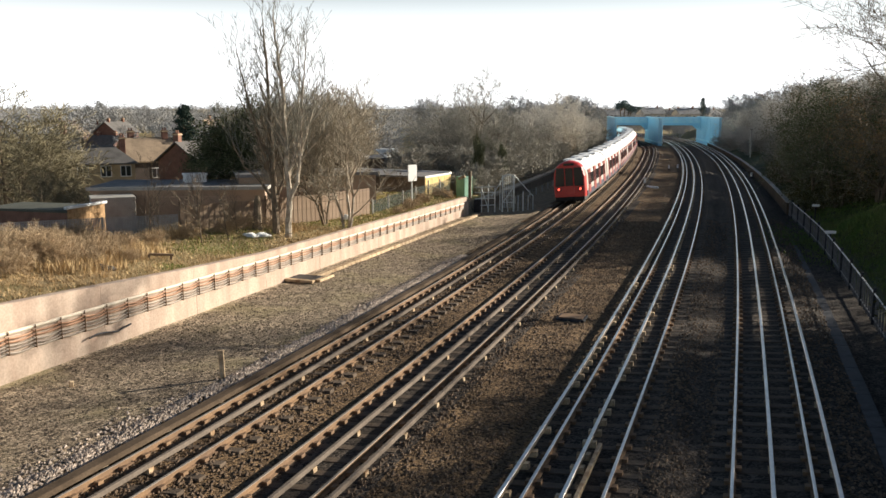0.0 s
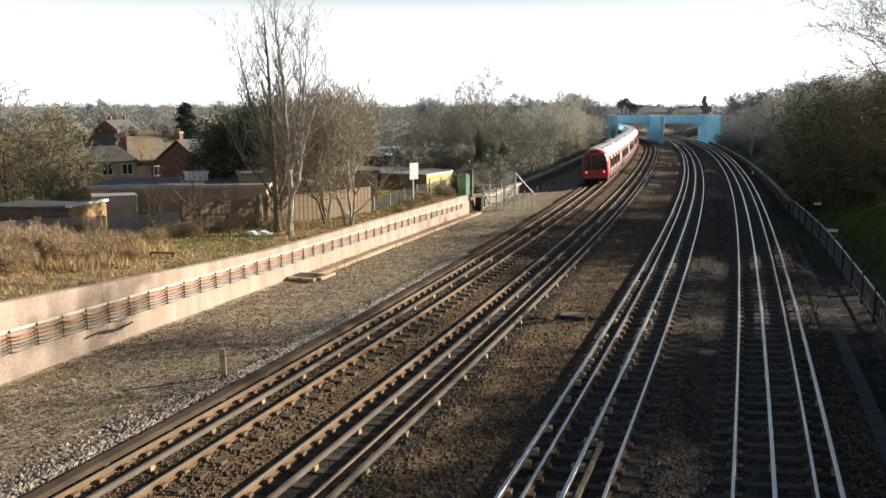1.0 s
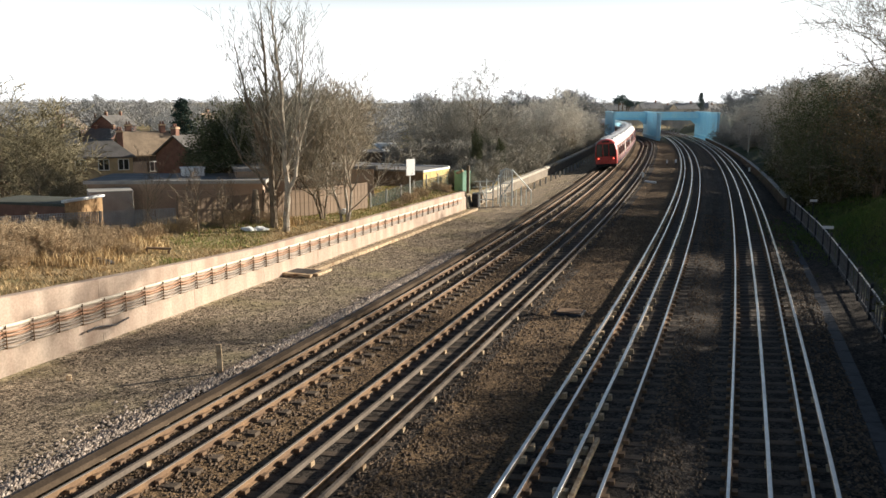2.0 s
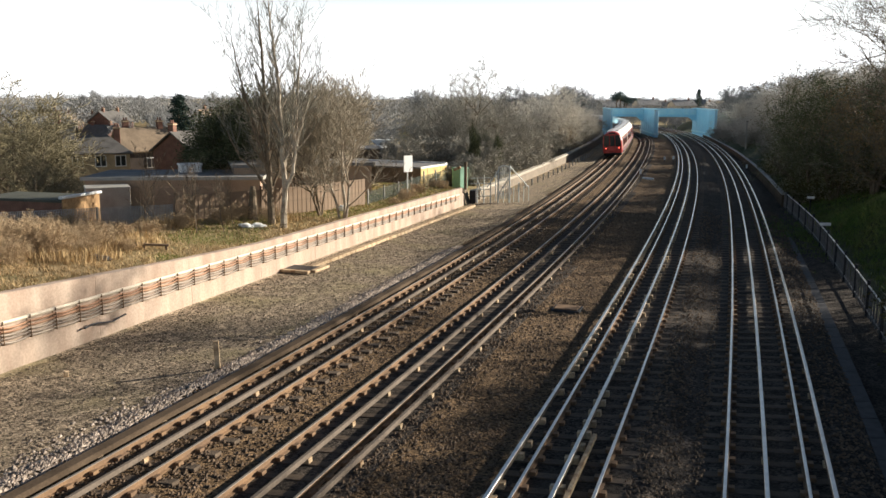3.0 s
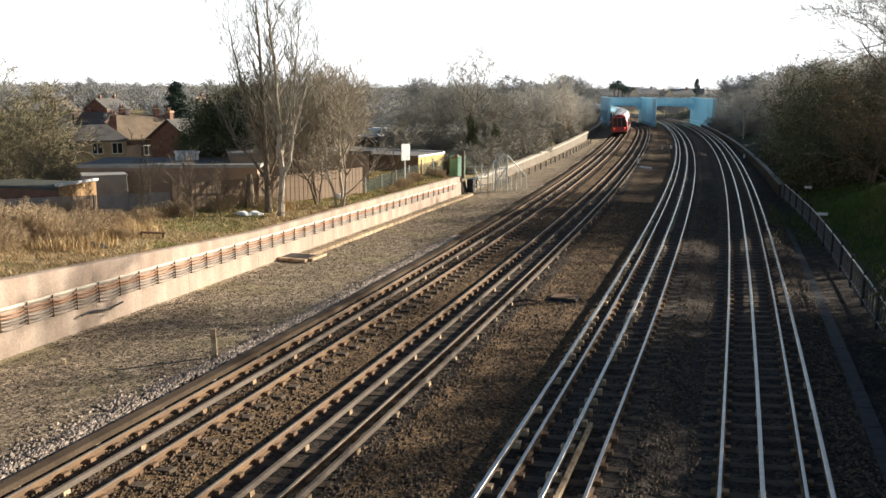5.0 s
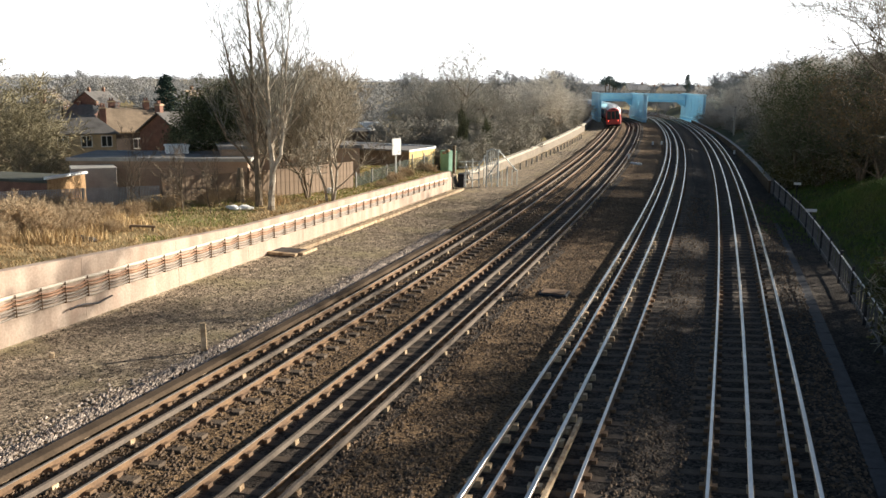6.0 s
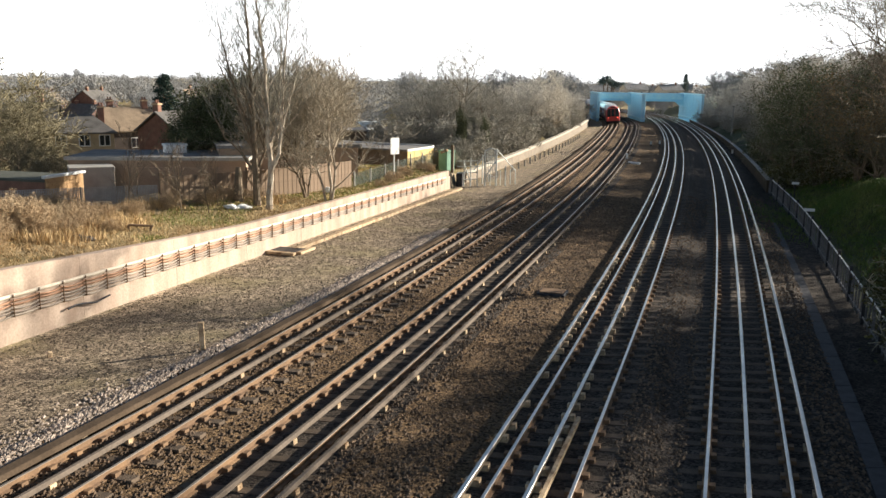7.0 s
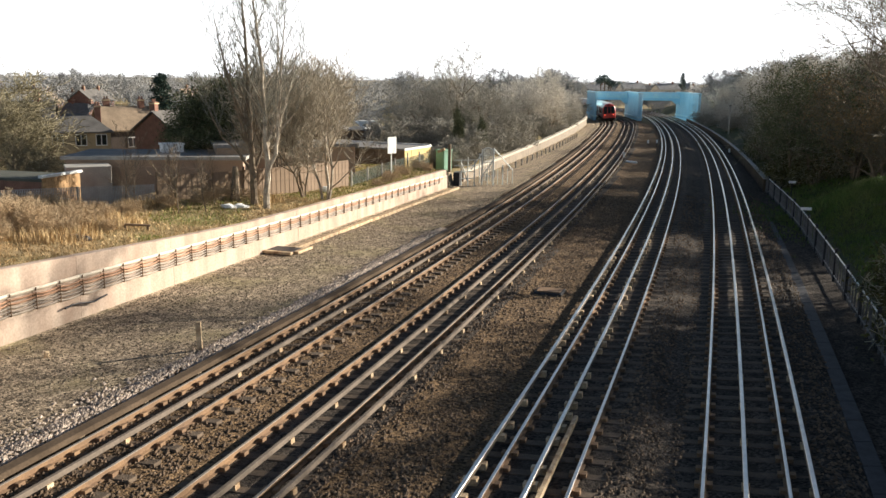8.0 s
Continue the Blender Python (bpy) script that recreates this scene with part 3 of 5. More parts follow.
def build_car(rear, name_label):
    car = thing("train_car", Matrix(), name_label, "train car", "cars of the train")
    side, roof = car_section()
    y0, y1 = (0.75 if rear else 0.0), CAR_L
    sec = side + [(-x, z) for x, z in side[::-1]]
    part("body", extrude(bmesh.new(), sec, y0, y1), M_TWHITE, car, "pale grey body shell")
    rs = roof + [(-x, z) for x, z in roof[-2::-1]]
    rf = part("roof", extrude(bmesh.new(), rs, y0, y1), M_TROOF, car, "pale rounded roof")
    for i in range(3):
        part("air_unit", B(-0.75, 0.75, 2.4 + i * 4.4, 4.6 + i * 4.4, 3.24, 3.352, bevel=0.02), M_TROOF, rf)
    w = CAR_W / 2
    for s in (-1, 1):
        part("skirt_stripe", B(s * w - 0.02, s * w + 0.02, y0, y1, 0.64, 0.98, bevel=0.005), M_TBLUE, car, "dark blue lower stripe")
        for i in range(4):
            yc = 2.4 + i * 3.7
            d = part("door", B(s * w - 0.03, s * w + 0.035, yc - 0.72, yc + 0.72, 0.72, 2.52, bevel=0.012), M_TDOOR, car, "red sliding door")
            for e in (-0.36, 0.36):
                part("door_window", B(s * (w + 0.037) - 0.006, s * (w + 0.037) + 0.006, yc + e - 0.22, yc + e + 0.22, 1.35, 2.25), M_GLASS, d, "dark glass pane")
        for i in range(3):
            yc = 4.25 + i * 3.7
            part("window", B(s * w - 0.018, s * w + 0.018, yc - 0.92, yc + 0.92, 1.38, 2.2, bevel=0.005), M_GLASS, car, "dark glass pane")
    part("underframe", B(-1.05, 1.05, 0.6, y1 - 0.3, 0.38, 0.63, bevel=0.03), M_TBLACK, car)
    for yc in (2.5, CAR_L - 2.5):
        b = part("bogie", B(-1.0, 1.0, yc - 1.45, yc + 1.45, 0.22, 0.5, bevel=0.04), M_TBLACK, car, "dark bogie frame")
        for e in (-0.95, 0.95):
            wh = bmesh.new()
            for s in (-HALF, HALF):
                cyl(wh, (s - 0.06, yc + e, 0.37), (s + 0.06, yc + e, 0.37), 0.37, sides=18)
            cyl(wh, (-HALF, yc + e, 0.37), (HALF, yc + e, 0.37), 0.07, sides=8)
            part("wheelset", wh, M_TBLACK, b, "steel wheels on an axle")
    part("gangway", B(-0.7, 0.7, y1 - 0.02, y1 + GAP + 0.02, 0.7, 2.9, bevel=0.05), M_TBLACK, car, "black corridor bellows")
    if rear:
        # rounded red cab end
        full = side + roof[1:] + [(-x, z) for x, z in (side + roof[1:-1])[::-1]]
        bm = bmesh.new()
        rings = []
        for y, f, g in ((0.75, 1.0, 1.0), (0.35, 0.995, 0.992), (0.12, 0.975, 0.975), (0.0, 0.93, 0.95)):
            rings.append([bm.verts.new((x * f, y, 0.62 + (z - 0.62) * g)) for x, z in full])
        n = len(full)
        for a, b in zip(rings, rings[1:]):
            for i in range(n):
                bm.faces.new((a[i], a[(i + 1) % n], b[(i + 1) % n], b[i]))
        bm.faces.new(rings[-1])
        cab = part("cab_end", bm, M_RED, car, "red driving cab end")
        # dark windscreens each side of the end door
        for x0, x1 in ((-1.08, -0.38), (0.38, 1.08)):
            bm = B(x0, x1, -0.03, 0.05, 1.42, 2.82, bevel=0.03)
            for v in bm.verts:
                if v.co.z > 2.5:
                    v.co.x *= 0.90
            part("windscreen", bm, M_GLASS, cab, "dark tinted windscreen")
        dr = part("end_door", B(-0.36, 0.36, -0.045, 0.03, 0.78, 2.95, bevel=0.03), M_RED, cab, "red end door")
        part("door_pane", B(-0.29, 0.29, -0.065, -0.047, 1.45, 2.80, bevel=0.006), M_GLASS, dr, "dark glass pane")
        part("destination_panel", B(-0.40, 0.40, -0.02, 0.05, 2.98, 3.16, bevel=0.02), M_GLASS, cab, "dark destination panel")
        for x in (-0.82, 0.82):
            l = part("lamp_cluster", B(x - 0.20, x + 0.20, -0.035, 0.04, 1.08, 1.34, bevel=0.03), M_IRON, cab)
            bm = bmesh.new()
            cyl(bm, (x, -0.06, 1.21), (x, -0.034, 1.21), 0.095, sides=16)
            part("tail_lamp", bm, M_TAIL, l, "glowing red tail lamp")
        part("front_skirt", B(-1.1, 1.1, 0.04, 0.5, 0.28, 0.66, bevel=0.05), M_TBLACK, cab, "black coupler apron")
        bm = bmesh.new()
        cyl(bm, (0, -0.28, 0.52), (0, 0.3, 0.52), 0.13, sides=12)
        box(bm, -0.16, 0.16, -0.32, -0.2, 0.40, 0.66, bevel=0.02)
        part("coupler", bm, M_TBLACK, cab, "black automatic coupler")
    return car


REAR = build_car(True, "red-ended underground train car with lit tail lamps on the rails")
MIDDLE = build_car(False, "pale underground train car with red doors coupled in a train")
CARS = [REAR, MIDDLE] + [copy_thing(MIDDLE, Matrix()) for _ in range(6)]

# table of distance along line A, from y = 40
ARC = [(40.0, 0.0)]
while ARC[-1][0] < 420:
    ya = ARC[-1][0] + 0.5
    ARC.append((ya, ARC[-1][1] + math.hypot(0.5, line_x("A", ya) - line_x("A", ya - 0.5))))


def arc_of(y):
    return np.interp(y, [a for a, _ in ARC], [s for _, s in ARC])


def y_of(s):
    return float(np.interp(s, [s for _, s in ARC], [a for a, _ in ARC]))


def train_rear(t):
    """y of the rear buffer of the train at t seconds."""
    return 65.3 + 15.9 * t - 0.39 * t * t


def motions():
    times = [i * 0.5 for i in range(17)]
    for i, car in enumerate(CARS):
        rows = []
        for t in times:
            s = arc_of(train_rear(t)) + i * (CAR_L + GAP)
            ya, yb = y_of(s + 2.5), y_of(s + CAR_L - 2.5)
            a, b = Vector((line_x("A", ya), ya, 0)), Vector((line_x("A", yb), yb, 0))
            d = (b - a).normalized()
            p = a - d * 2.5
            rows.append((t, Matrix.Translation(p) @ Matrix.Rotation(-math.atan2(d.x, d.y), 4, "Z") @ Matrix.Rotation(-math.atan(CANT), 4, "Y")))
        walk(car, rows)
# ---- trees ----
class Wood:
    """Collects tapering branch segments of one plant."""

    def __init__(self):
        self.v, self.f = [], []

    def seg(self, p0, p1, r0, r1, n=5):
        d = (p1 - p0)
        if d.length < 1e-5:
            return
        q = d.to_track_quat("Z", "Y").to_matrix()
        a = len(self.v)
        for p, r in ((p0, r0), (p1, r1)):
            for i in range(n):
                t = 2 * math.pi * i / n
                self.v.append(tuple(p + q @ Vector((r * math.cos(t), r * math.sin(t), 0))))
        for i in range(n):
            j = (i + 1) % n
            self.f.append((a + i, a + j, a + n + j, a + n + i))


def grow(w, tw, rng, p, d, length, r, level, up, leaf, minr):
    """A limb in bent steps that sheds smaller limbs; thin ones go into tw."""
    steps = 5 if level < 2 else 3
    tip = []
    for i in range(steps):
        f = i / steps
        nd = (d + Vector((rng.gauss(0, 0.13), rng.gauss(0, 0.13), rng.gauss(0, 0.08) + up * 0.12))).normalized()
        q = p + nd * (length / steps)
        r1 = r * (1 - 0.72 * (i + 1) / steps)
        r0 = r * (1 - 0.72 * f)
        if r0 > 0.022:
            w.seg(p, q, r0, r1, 6 if r0 > 0.05 else 4)
        else:
            tw.seg(p, q, max(r0, minr), max(r1, minr * 0.7), 3)
        tip.append((q, nd, r1))
        p, d = q, nd
    if level == 0 and length < 0.2:
        return
    return tip


def bare_tree(seed, height, trunk_r, spread=0.5, up=0.6, fork=0.25, density=1.0, levels=4, minr=0.008, stems=1, lean=0.06, kids0=9, kid_len=(0.38, 0.62)):
    """Trunk, limbs and fine twigs of a leafless tree; returns (wood, twigs, tips)."""
    rng = random.Random(seed)
    w, tw, tips = Wood(), Wood(), []

    def rec(p, d, length, r, level):
        tip = grow(w, tw, rng, p, d, length, r, level, up, None, minr)
        if not tip:
            return
        if level >= levels:
            tips.append(tip[-1][0])
            return
        kids = {0: kids0, 1: 6, 2: 5, 3: 4}.get(level, 3) * density
        n = max(2, int(kids + rng.random()))
        for i in range(n):
            f = (fork if level == 0 else 0.2) + (1 - (fork if level == 0 else 0.2)) * (i + rng.random()) / n
            k = min(len(tip) - 1, int(f * len(tip)))
            q, dd, rr = tip[k]
            side = Vector((rng.gauss(0, 1), rng.gauss(0, 1), rng.gauss(0, 0.35)))
            side = (side - dd * side.dot(dd)).normalized()
            nd = (dd * (1 - spread) + side * (spread * rng.uniform(0.7, 1.25)) + Vector((0, 0, 0.12 * up))).normalized()
            ll = length * rng.uniform(*(kid_len if level == 0 else (0.38, 0.62))) * (1.12 - 0.45 * f if level == 0 else 1.0)
            rec(q, nd, ll, min(rr * 0.8, r * 0.5), level + 1)

    for s in range(stems):
        a = rng.uniform(0, 6.28)
        o = Vector((math.cos(a), math.sin(a), 0)) * (0.12 * s)
        d = Vector((rng.gauss(0, lean) + math.cos(a) * 0.10 * min(s, 1), rng.gauss(0, lean) + math.sin(a) * 0.10 * min(s, 1), 1)).normalized()
        rec(o + Vector((0, 0, -0.25)), d, height * rng.uniform(0.82, 1.0) * 0.82, trunk_r * (1 - 0.12 * s), 0)
    return w, tw, tips


def leaves_at(points, rng, n, size, jitter):
    """Small bent leaf blades scattered round points."""
    v, f = [], []
    for p in points:
        for _ in range(n):
            c = Vector(p) + Vector((rng.gauss(0, jitter), rng.gauss(0, jitter), rng.gauss(0, jitter * 0.8)))
            a = Vector((rng.gauss(0, 1), rng.gauss(0, 1), rng.gauss(0, 0.6))).normalized()
            b = a.cross(Vector((rng.gauss(0, 1), rng.gauss(0, 1), rng.gauss(0, 1)))).normalized()
            s = size * rng.uniform(0.6, 1.3)
            k = len(v)
            v += [tuple(c - a * s), tuple(c + b * s * 0.5), tuple(c + a * s), tuple(c - b * s * 0.5)]
            f.append((k, k + 1, k + 2, k + 3))
    return v, f


def tree_thing(name, built, m, label, category, bark, twig, group="", leaf=None):
    w, tw, tips = built
    t = thing(name, m, label, category, group)
    raw("trunk", w.v, w.f, bark, t)
    raw("crown", tw.v, tw.f, twig, t, "fine leafless twigs")
    if leaf:
        raw("foliage", leaf[0], leaf[1], leaf[2], t)
    return t


def on_ground(x, y, turn=0.0, s=1.0):
    return Matrix.Translation((x, y, ground_z(x, y) - 0.05)) @ Matrix.Rotation(turn, 4, "Z") @ Matrix.Scale(s, 4)


def put(proto, x, y, turn, s=1.0, label=""):
    c = copy_thing(proto, Matrix.Translation((x, y, ground_z(x, y) - 0.05)) @ Matrix.Rotation(turn, 4, "Z"))
    c.scale = (s, s, s)
    if label:
        c["label"] = label
    return c


# the pair of tall pale trees on the bank
def limb_tree(seed, limbs, density=1.0, minr=0.008):
    """A tree from its main limbs (radius, then points); side branches and twigs grow along them, upright and fine."""
    rng = random.Random(seed)
    w, tw, tips = Wood(), Wood(), []

    def rec(p, d, length, r, level):
        tip = grow(w, tw, rng, p, d, length, r, level + 1, 0.75, None, minr)
        if level >= 3:
            tips.append(tip[-1][0])
            return
        for i in range(int((6, 5, 4)[level] * density + rng.random())):
            q, dd, rr = tip[min(len(tip) - 1, int((0.15 + 0.85 * rng.random()) * len(tip)))]
            side = Vector((rng.gauss(0, 1), rng.gauss(0, 1), rng.gauss(0, 0.3)))
            side = (side - dd * side.dot(dd)).normalized()
            rec(q, (dd * 0.62 + side * rng.uniform(0.28, 0.5) + Vector((0, 0, 0.12))).normalized(), length * rng.uniform(0.4, 0.66), min(rr * 0.8, r * 0.55), level + 1)

    for r, *pts in limbs:
        pts = [Vector(p) for p in pts]
        fine = []
        for a, b in zip(pts, pts[1:]):
            n = max(2, int((b - a).length / 0.45))
            fine += [a.lerp(b, i / n) + Vector((rng.gauss(0, 0.025), rng.gauss(0, 0.025), 0)) * (i > 0) for i in range(n)]
        fine.append(pts[-1])
        n = len(fine) - 1
        for i in range(n):
            w.seg(fine[i], fine[i + 1], r * (1 - 0.80 * (i / n) ** 0.55), r * (1 - 0.80 * ((i + 1) / n) ** 0.55), 7)
            h = fine[i].z
            for _ in range(int(1.35 * density + rng.random()) if h > 2.3 else 0):
                d = (fine[i + 1] - fine[i]).normalized()
                side = Vector((rng.gauss(0, 1), rng.gauss(0, 0.8), 0)).normalized()
                rec(fine[i], (d * 0.6 + side * 0.42 + Vector((0, 0, 0.18))).normalized(), rng.uniform(1.0, 2.3) * (1.15 - 0.045 * h), r * (1 - 0.80 * (i / n) ** 0.55) * 0.5, 1)
        rec(fine[-1], (fine[-1] - fine[-2]).normalized(), 1.0, r * 0.14, 1)
    return w, tw, tips


TALL = tree_thing("tree", limb_tree(5, [
    (0.20, (0, 0, -0.3), (0.03, 0, 0.8), (0.12, 0, 2.0), (0.05, 0, 4.2), (-0.10, 0.1, 7.0), (-0.45, 0.2, 10.4)),
    (0.12, (0.10, 0, 1.75), (0.55, -0.1, 2.7), (0.75, -0.2, 4.6), (0.95, -0.2, 7.4), (1.15, -0.3, 9.2)),
    (0.09, (0.10, 0, 2.9), (0.45, 0.5, 4.6), (0.60, 0.8, 7.2), (0.55, 0.9, 9.6)),
    (0.08, (0.75, -0.2, 4.0), (1.30, -0.3, 5.8), (1.65, -0.2, 7.6))]), on_ground(-7.5, 41.4), "tall bare tree with pale bark on the grassy bank", "tree", M_BIRCH, M_TWIG_T)
TALL2 = tree_thing("tree", limb_tree(9, [
    (0.22, (0, 0, -0.3), (0.05, 0, 0.9), (0.0, 0, 2.2), (-0.05, 0.1, 4.6), (-0.15, 0.1, 7.4), (-0.30, 0.2, 9.9)),
    (0.11, (0.0, 0, 1.7), (-0.7, 0.3, 2.6), (-1.5, 0.4, 3.3), (-2.1, 0.5, 4.6)),
    (0.11, (0.0, 0, 2.4), (-0.5, -0.2, 4.3), (-1.05, -0.3, 6.6), (-1.5, -0.4, 8.9)),
    (0.09, (-0.05, 0.1, 3.6), (-0.85, 0.5, 5.2), (-1.55, 0.6, 6.4), (-2.0, 0.7, 7.3)),
    (0.09, (0.05, 0, 1.6), (0.45, 0.3, 2.7), (0.42, 0.5, 4.8), (0.25, 0.5, 7.2))]), on_ground(-8.28, 42.2), "tall bare dark-trunked tree with fanning limbs on the bank", "tree", M_BARK, M_TWIG_T)
STUMP = thing("tree_stump", on_ground(-9.34, 43.0), "dark broken trunk beside the tall trees", "stump")
bm = bmesh.new()
for q0, q1, r0, r1 in ((-0.3, 0.3, 0.34, 0.24), (0.3, 1.1, 0.24, 0.19), (1.1, 1.75, 0.19, 0.13)):
    cyl(bm, (0.04 * q0, 0, q0), (0.04 * q1, 0, q1), r0, r1, sides=9)
part("trunk", bm, M_BARK, STUMP)
SMALL = tree_thing("tree", bare_tree(21, 7.0, 0.10, spread=0.46, up=0.7, fork=0.15, density=0.95, levels=4, minr=0.010, stems=3), on_ground(-4.95, 45.2), "bare many-stemmed tree with pale trunks on the bank", "tree", M_BIRCH, M_TWIG)
SMALL2 = tree_thing("tree", bare_tree(33, 6.2, 0.08, spread=0.5, up=0.5, fork=0.12, density=1.2, levels=4, minr=0.011, stems=3), on_ground(-6.3, 45.8), "bare bushy tree of fine brown twigs on the bank", "tree", M_BARK, M_TWIG)
for x, y, a, s in ((-8.0, 49.5, 1.0, 1.0),):
    put(SMALL2, x, y, a, s)

# ivy-clad evergreen behind them
rng = random.Random(3)
iv = bare_tree(44, 7.2, 0.14, spread=0.6, up=0.4, fork=0.1, density=0.9, levels=3, stems=3)
IVY = tree_thing("evergreen_tree", iv, on_ground(-14.6, 61), "dark dense evergreen tree behind the bare trees", "tree", M_BARK, M_TWIG, leaf=(*leaves_at(iv[2], rng, 44, 0.08, 0.32), M_LEAF))
put(IVY, -12.6, 62.5, 1.7, 1.05)
put(IVY, -16.0, 64, 3.3, 0.9)
for x, y, a, w, h in ((2.9, 74, 0.6, 0.16, 0.66), (5.3, 78, 2.6, 0.14, 0.55), (4.2, 83, 1.2, 0.2, 0.6)):
    put(IVY, x, y, a, 1.0, "ivy-clad slim dark trunk in the hedgerow").scale = (w, w, h)
for x, y, a, s in ((-9.6, 61, 2.2, 1.3), (-7.8, 62, 4.4, 1.2)):
    put(SMALL2, x, y, a, s)

# big bare trees and the hedgerow along the left side to the bridge
HEDGE = tree_thing("tree", bare_tree(55, 10.0, 0.15, spread=0.5, up=0.5, fork=0.1, density=1.05, levels=4, minr=0.012, stems=2), on_ground(2.4, 86), "large bare tree in the hedgerow beside the line", "tree", M_BARK, M_TWIG_H, "hedgerow trees")
HEDGE2 = tree_thing("tree", bare_tree(57, 8.5, 0.12, spread=0.55, up=0.4, fork=0.08, density=1.15, levels=4, minr=0.013, stems=3), on_ground(-1.5, 98, 0, 0.72), "bushy bare tree in the hedgerow beside the line", "tree", M_BARK, M_TWIG_H, "hedgerow trees")
hr = random.Random(9)
PALEH = tree_thing("tree", bare_tree(58, 8.8, 0.12, spread=0.52, up=0.45, fork=0.08, density=0.95, levels=4, minr=0.016, stems=3), on_ground(wall_x(118) - 5, 118, 0, 0.75), "haze-pale bare tree in the far hedgerow", "tree", M_BIRCH, M_TWIG_P, "hedgerow trees")
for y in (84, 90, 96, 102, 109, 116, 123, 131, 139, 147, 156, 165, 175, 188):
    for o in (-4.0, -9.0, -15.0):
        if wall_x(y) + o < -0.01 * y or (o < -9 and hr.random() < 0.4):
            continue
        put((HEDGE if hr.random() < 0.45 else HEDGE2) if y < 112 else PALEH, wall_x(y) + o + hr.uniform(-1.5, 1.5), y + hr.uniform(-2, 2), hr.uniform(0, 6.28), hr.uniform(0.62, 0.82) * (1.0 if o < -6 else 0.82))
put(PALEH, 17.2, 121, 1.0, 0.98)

brush = bare_tree(66, 2.6, 0.03, spread=0.65, up=0.3, fork=0.02, density=1.2, levels=3, minr=0.014, stems=6, lean=0.35)
BRUSH = tree_thing("shrub", brush, on_ground(1.2, 88), "tangled bare undergrowth below the hedgerow", "shrub", M_TWIG_H, M_TWIG_H, "hedgerow undergrowth")
for i in range(70):
    y = 76 + 112 * hr.random()
    put(BRUSH, wall_x(y) - 1.6 - 9 * hr.random() ** 1.5, y, hr.uniform(0, 6.28), hr.uniform(0.8, 1.7))

for i in range(80):
    y = 70 + 115 * hr.random()
    put(BRUSH, wall_x(y) - 0.9 - 3.5 * hr.random(), y, hr.uniform(0, 6.28), hr.uniform(0.5, 1.1))

# right bank: dense dark scrub and trees
ev = bare_tree(61, 8.2, 0.15, spread=0.6, up=0.4, fork=0.06, density=0.9, levels=3, stems=3)
DARK = tree_thing("evergreen_tree", ev, on_ground(27.5, 60), "dark dense ivy-clad tree on the shaded bank", "tree", M_BARK, M_TWIG, leaf=(*leaves_at(ev[2], rng, 26, 0.07, 0.36), M_LEAF), group="bank trees")
ol = bare_tree(63, 8.6, 0.13, spread=0.56, up=0.5, fork=0.06, density=1.0, levels=4, minr=0.014, stems=3)
OLIVE = tree_thing("tree", ol, on_ground(30, 68), "bare scrubby tree with a few tan leaves on the bank", "tree", M_BARK, M_TWIG_D, leaf=(*leaves_at(ol[2][::2], rng, 1, 0.06, 0.2), M_LEAF_T), group="bank trees")
rr = random.Random(12)
PALE = tree_thing("tree", bare_tree(64, 8.4, 0.13, spread=0.54, up=0.5, fork=0.06, density=0.95, levels=4, minr=0.018, stems=3), on_ground(right_x(112) + 6, 112), "haze-pale bare tree on the far bank", "tree", M_BIRCH, M_TWIG_P, "bank trees")
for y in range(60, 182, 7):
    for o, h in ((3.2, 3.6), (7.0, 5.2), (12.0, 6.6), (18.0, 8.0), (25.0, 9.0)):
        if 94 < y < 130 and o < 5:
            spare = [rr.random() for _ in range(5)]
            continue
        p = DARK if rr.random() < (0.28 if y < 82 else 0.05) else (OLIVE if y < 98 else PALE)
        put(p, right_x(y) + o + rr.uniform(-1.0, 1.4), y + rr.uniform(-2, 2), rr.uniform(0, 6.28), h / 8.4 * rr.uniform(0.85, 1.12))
for x, y, h in ((29.5, 58, 8.4), (26.8, 62, 7.4), (34, 57, 8.0), (37, 44, 7.0), (18.6, 27.5, 5.4), (20, 31, 5.2), (22.5, 27, 6.2), (28, 28, 6.8), (17.5, 19, 5.0), (20.5, 20, 5.6), (26, 20, 6.6),
                (19, 14, 6.4), (24.5, 12, 7.6), (19, 5, 7.0), (24, 4, 8.0), (17, -3, 7.0), (23, -5, 8.5)):
    put(DARK if y in (58, 62) or rr.random() < 0.42 else OLIVE, x, y, rr.uniform(0, 6.28), h / 8.4)

# dense thicket behind the grass mound, with clearings towards the sun
for y in range(28, 60, 4):
    for o, h in ((6.8, 4.0), (10.5, 5.3), (14.5, 6.8)):
        x, yy = right_x(y) + o + rr.uniform(-0.8, 0.8), y + rr.uniform(-1, 1)
        if 13.5 < yy - 0.487 * x < 16.6 or 22.6 < yy - 0.487 * x < 28.2 or 32.0 < yy - 0.487 * x < 37 or math.hypot(x - 24.5, yy - 45.5) < 4.5:
            continue
        put(DARK if rr.random() < 0.6 else OLIVE, x, yy, rr.uniform(0, 6.28), h / 8.4 * rr.uniform(0.9, 1.1))

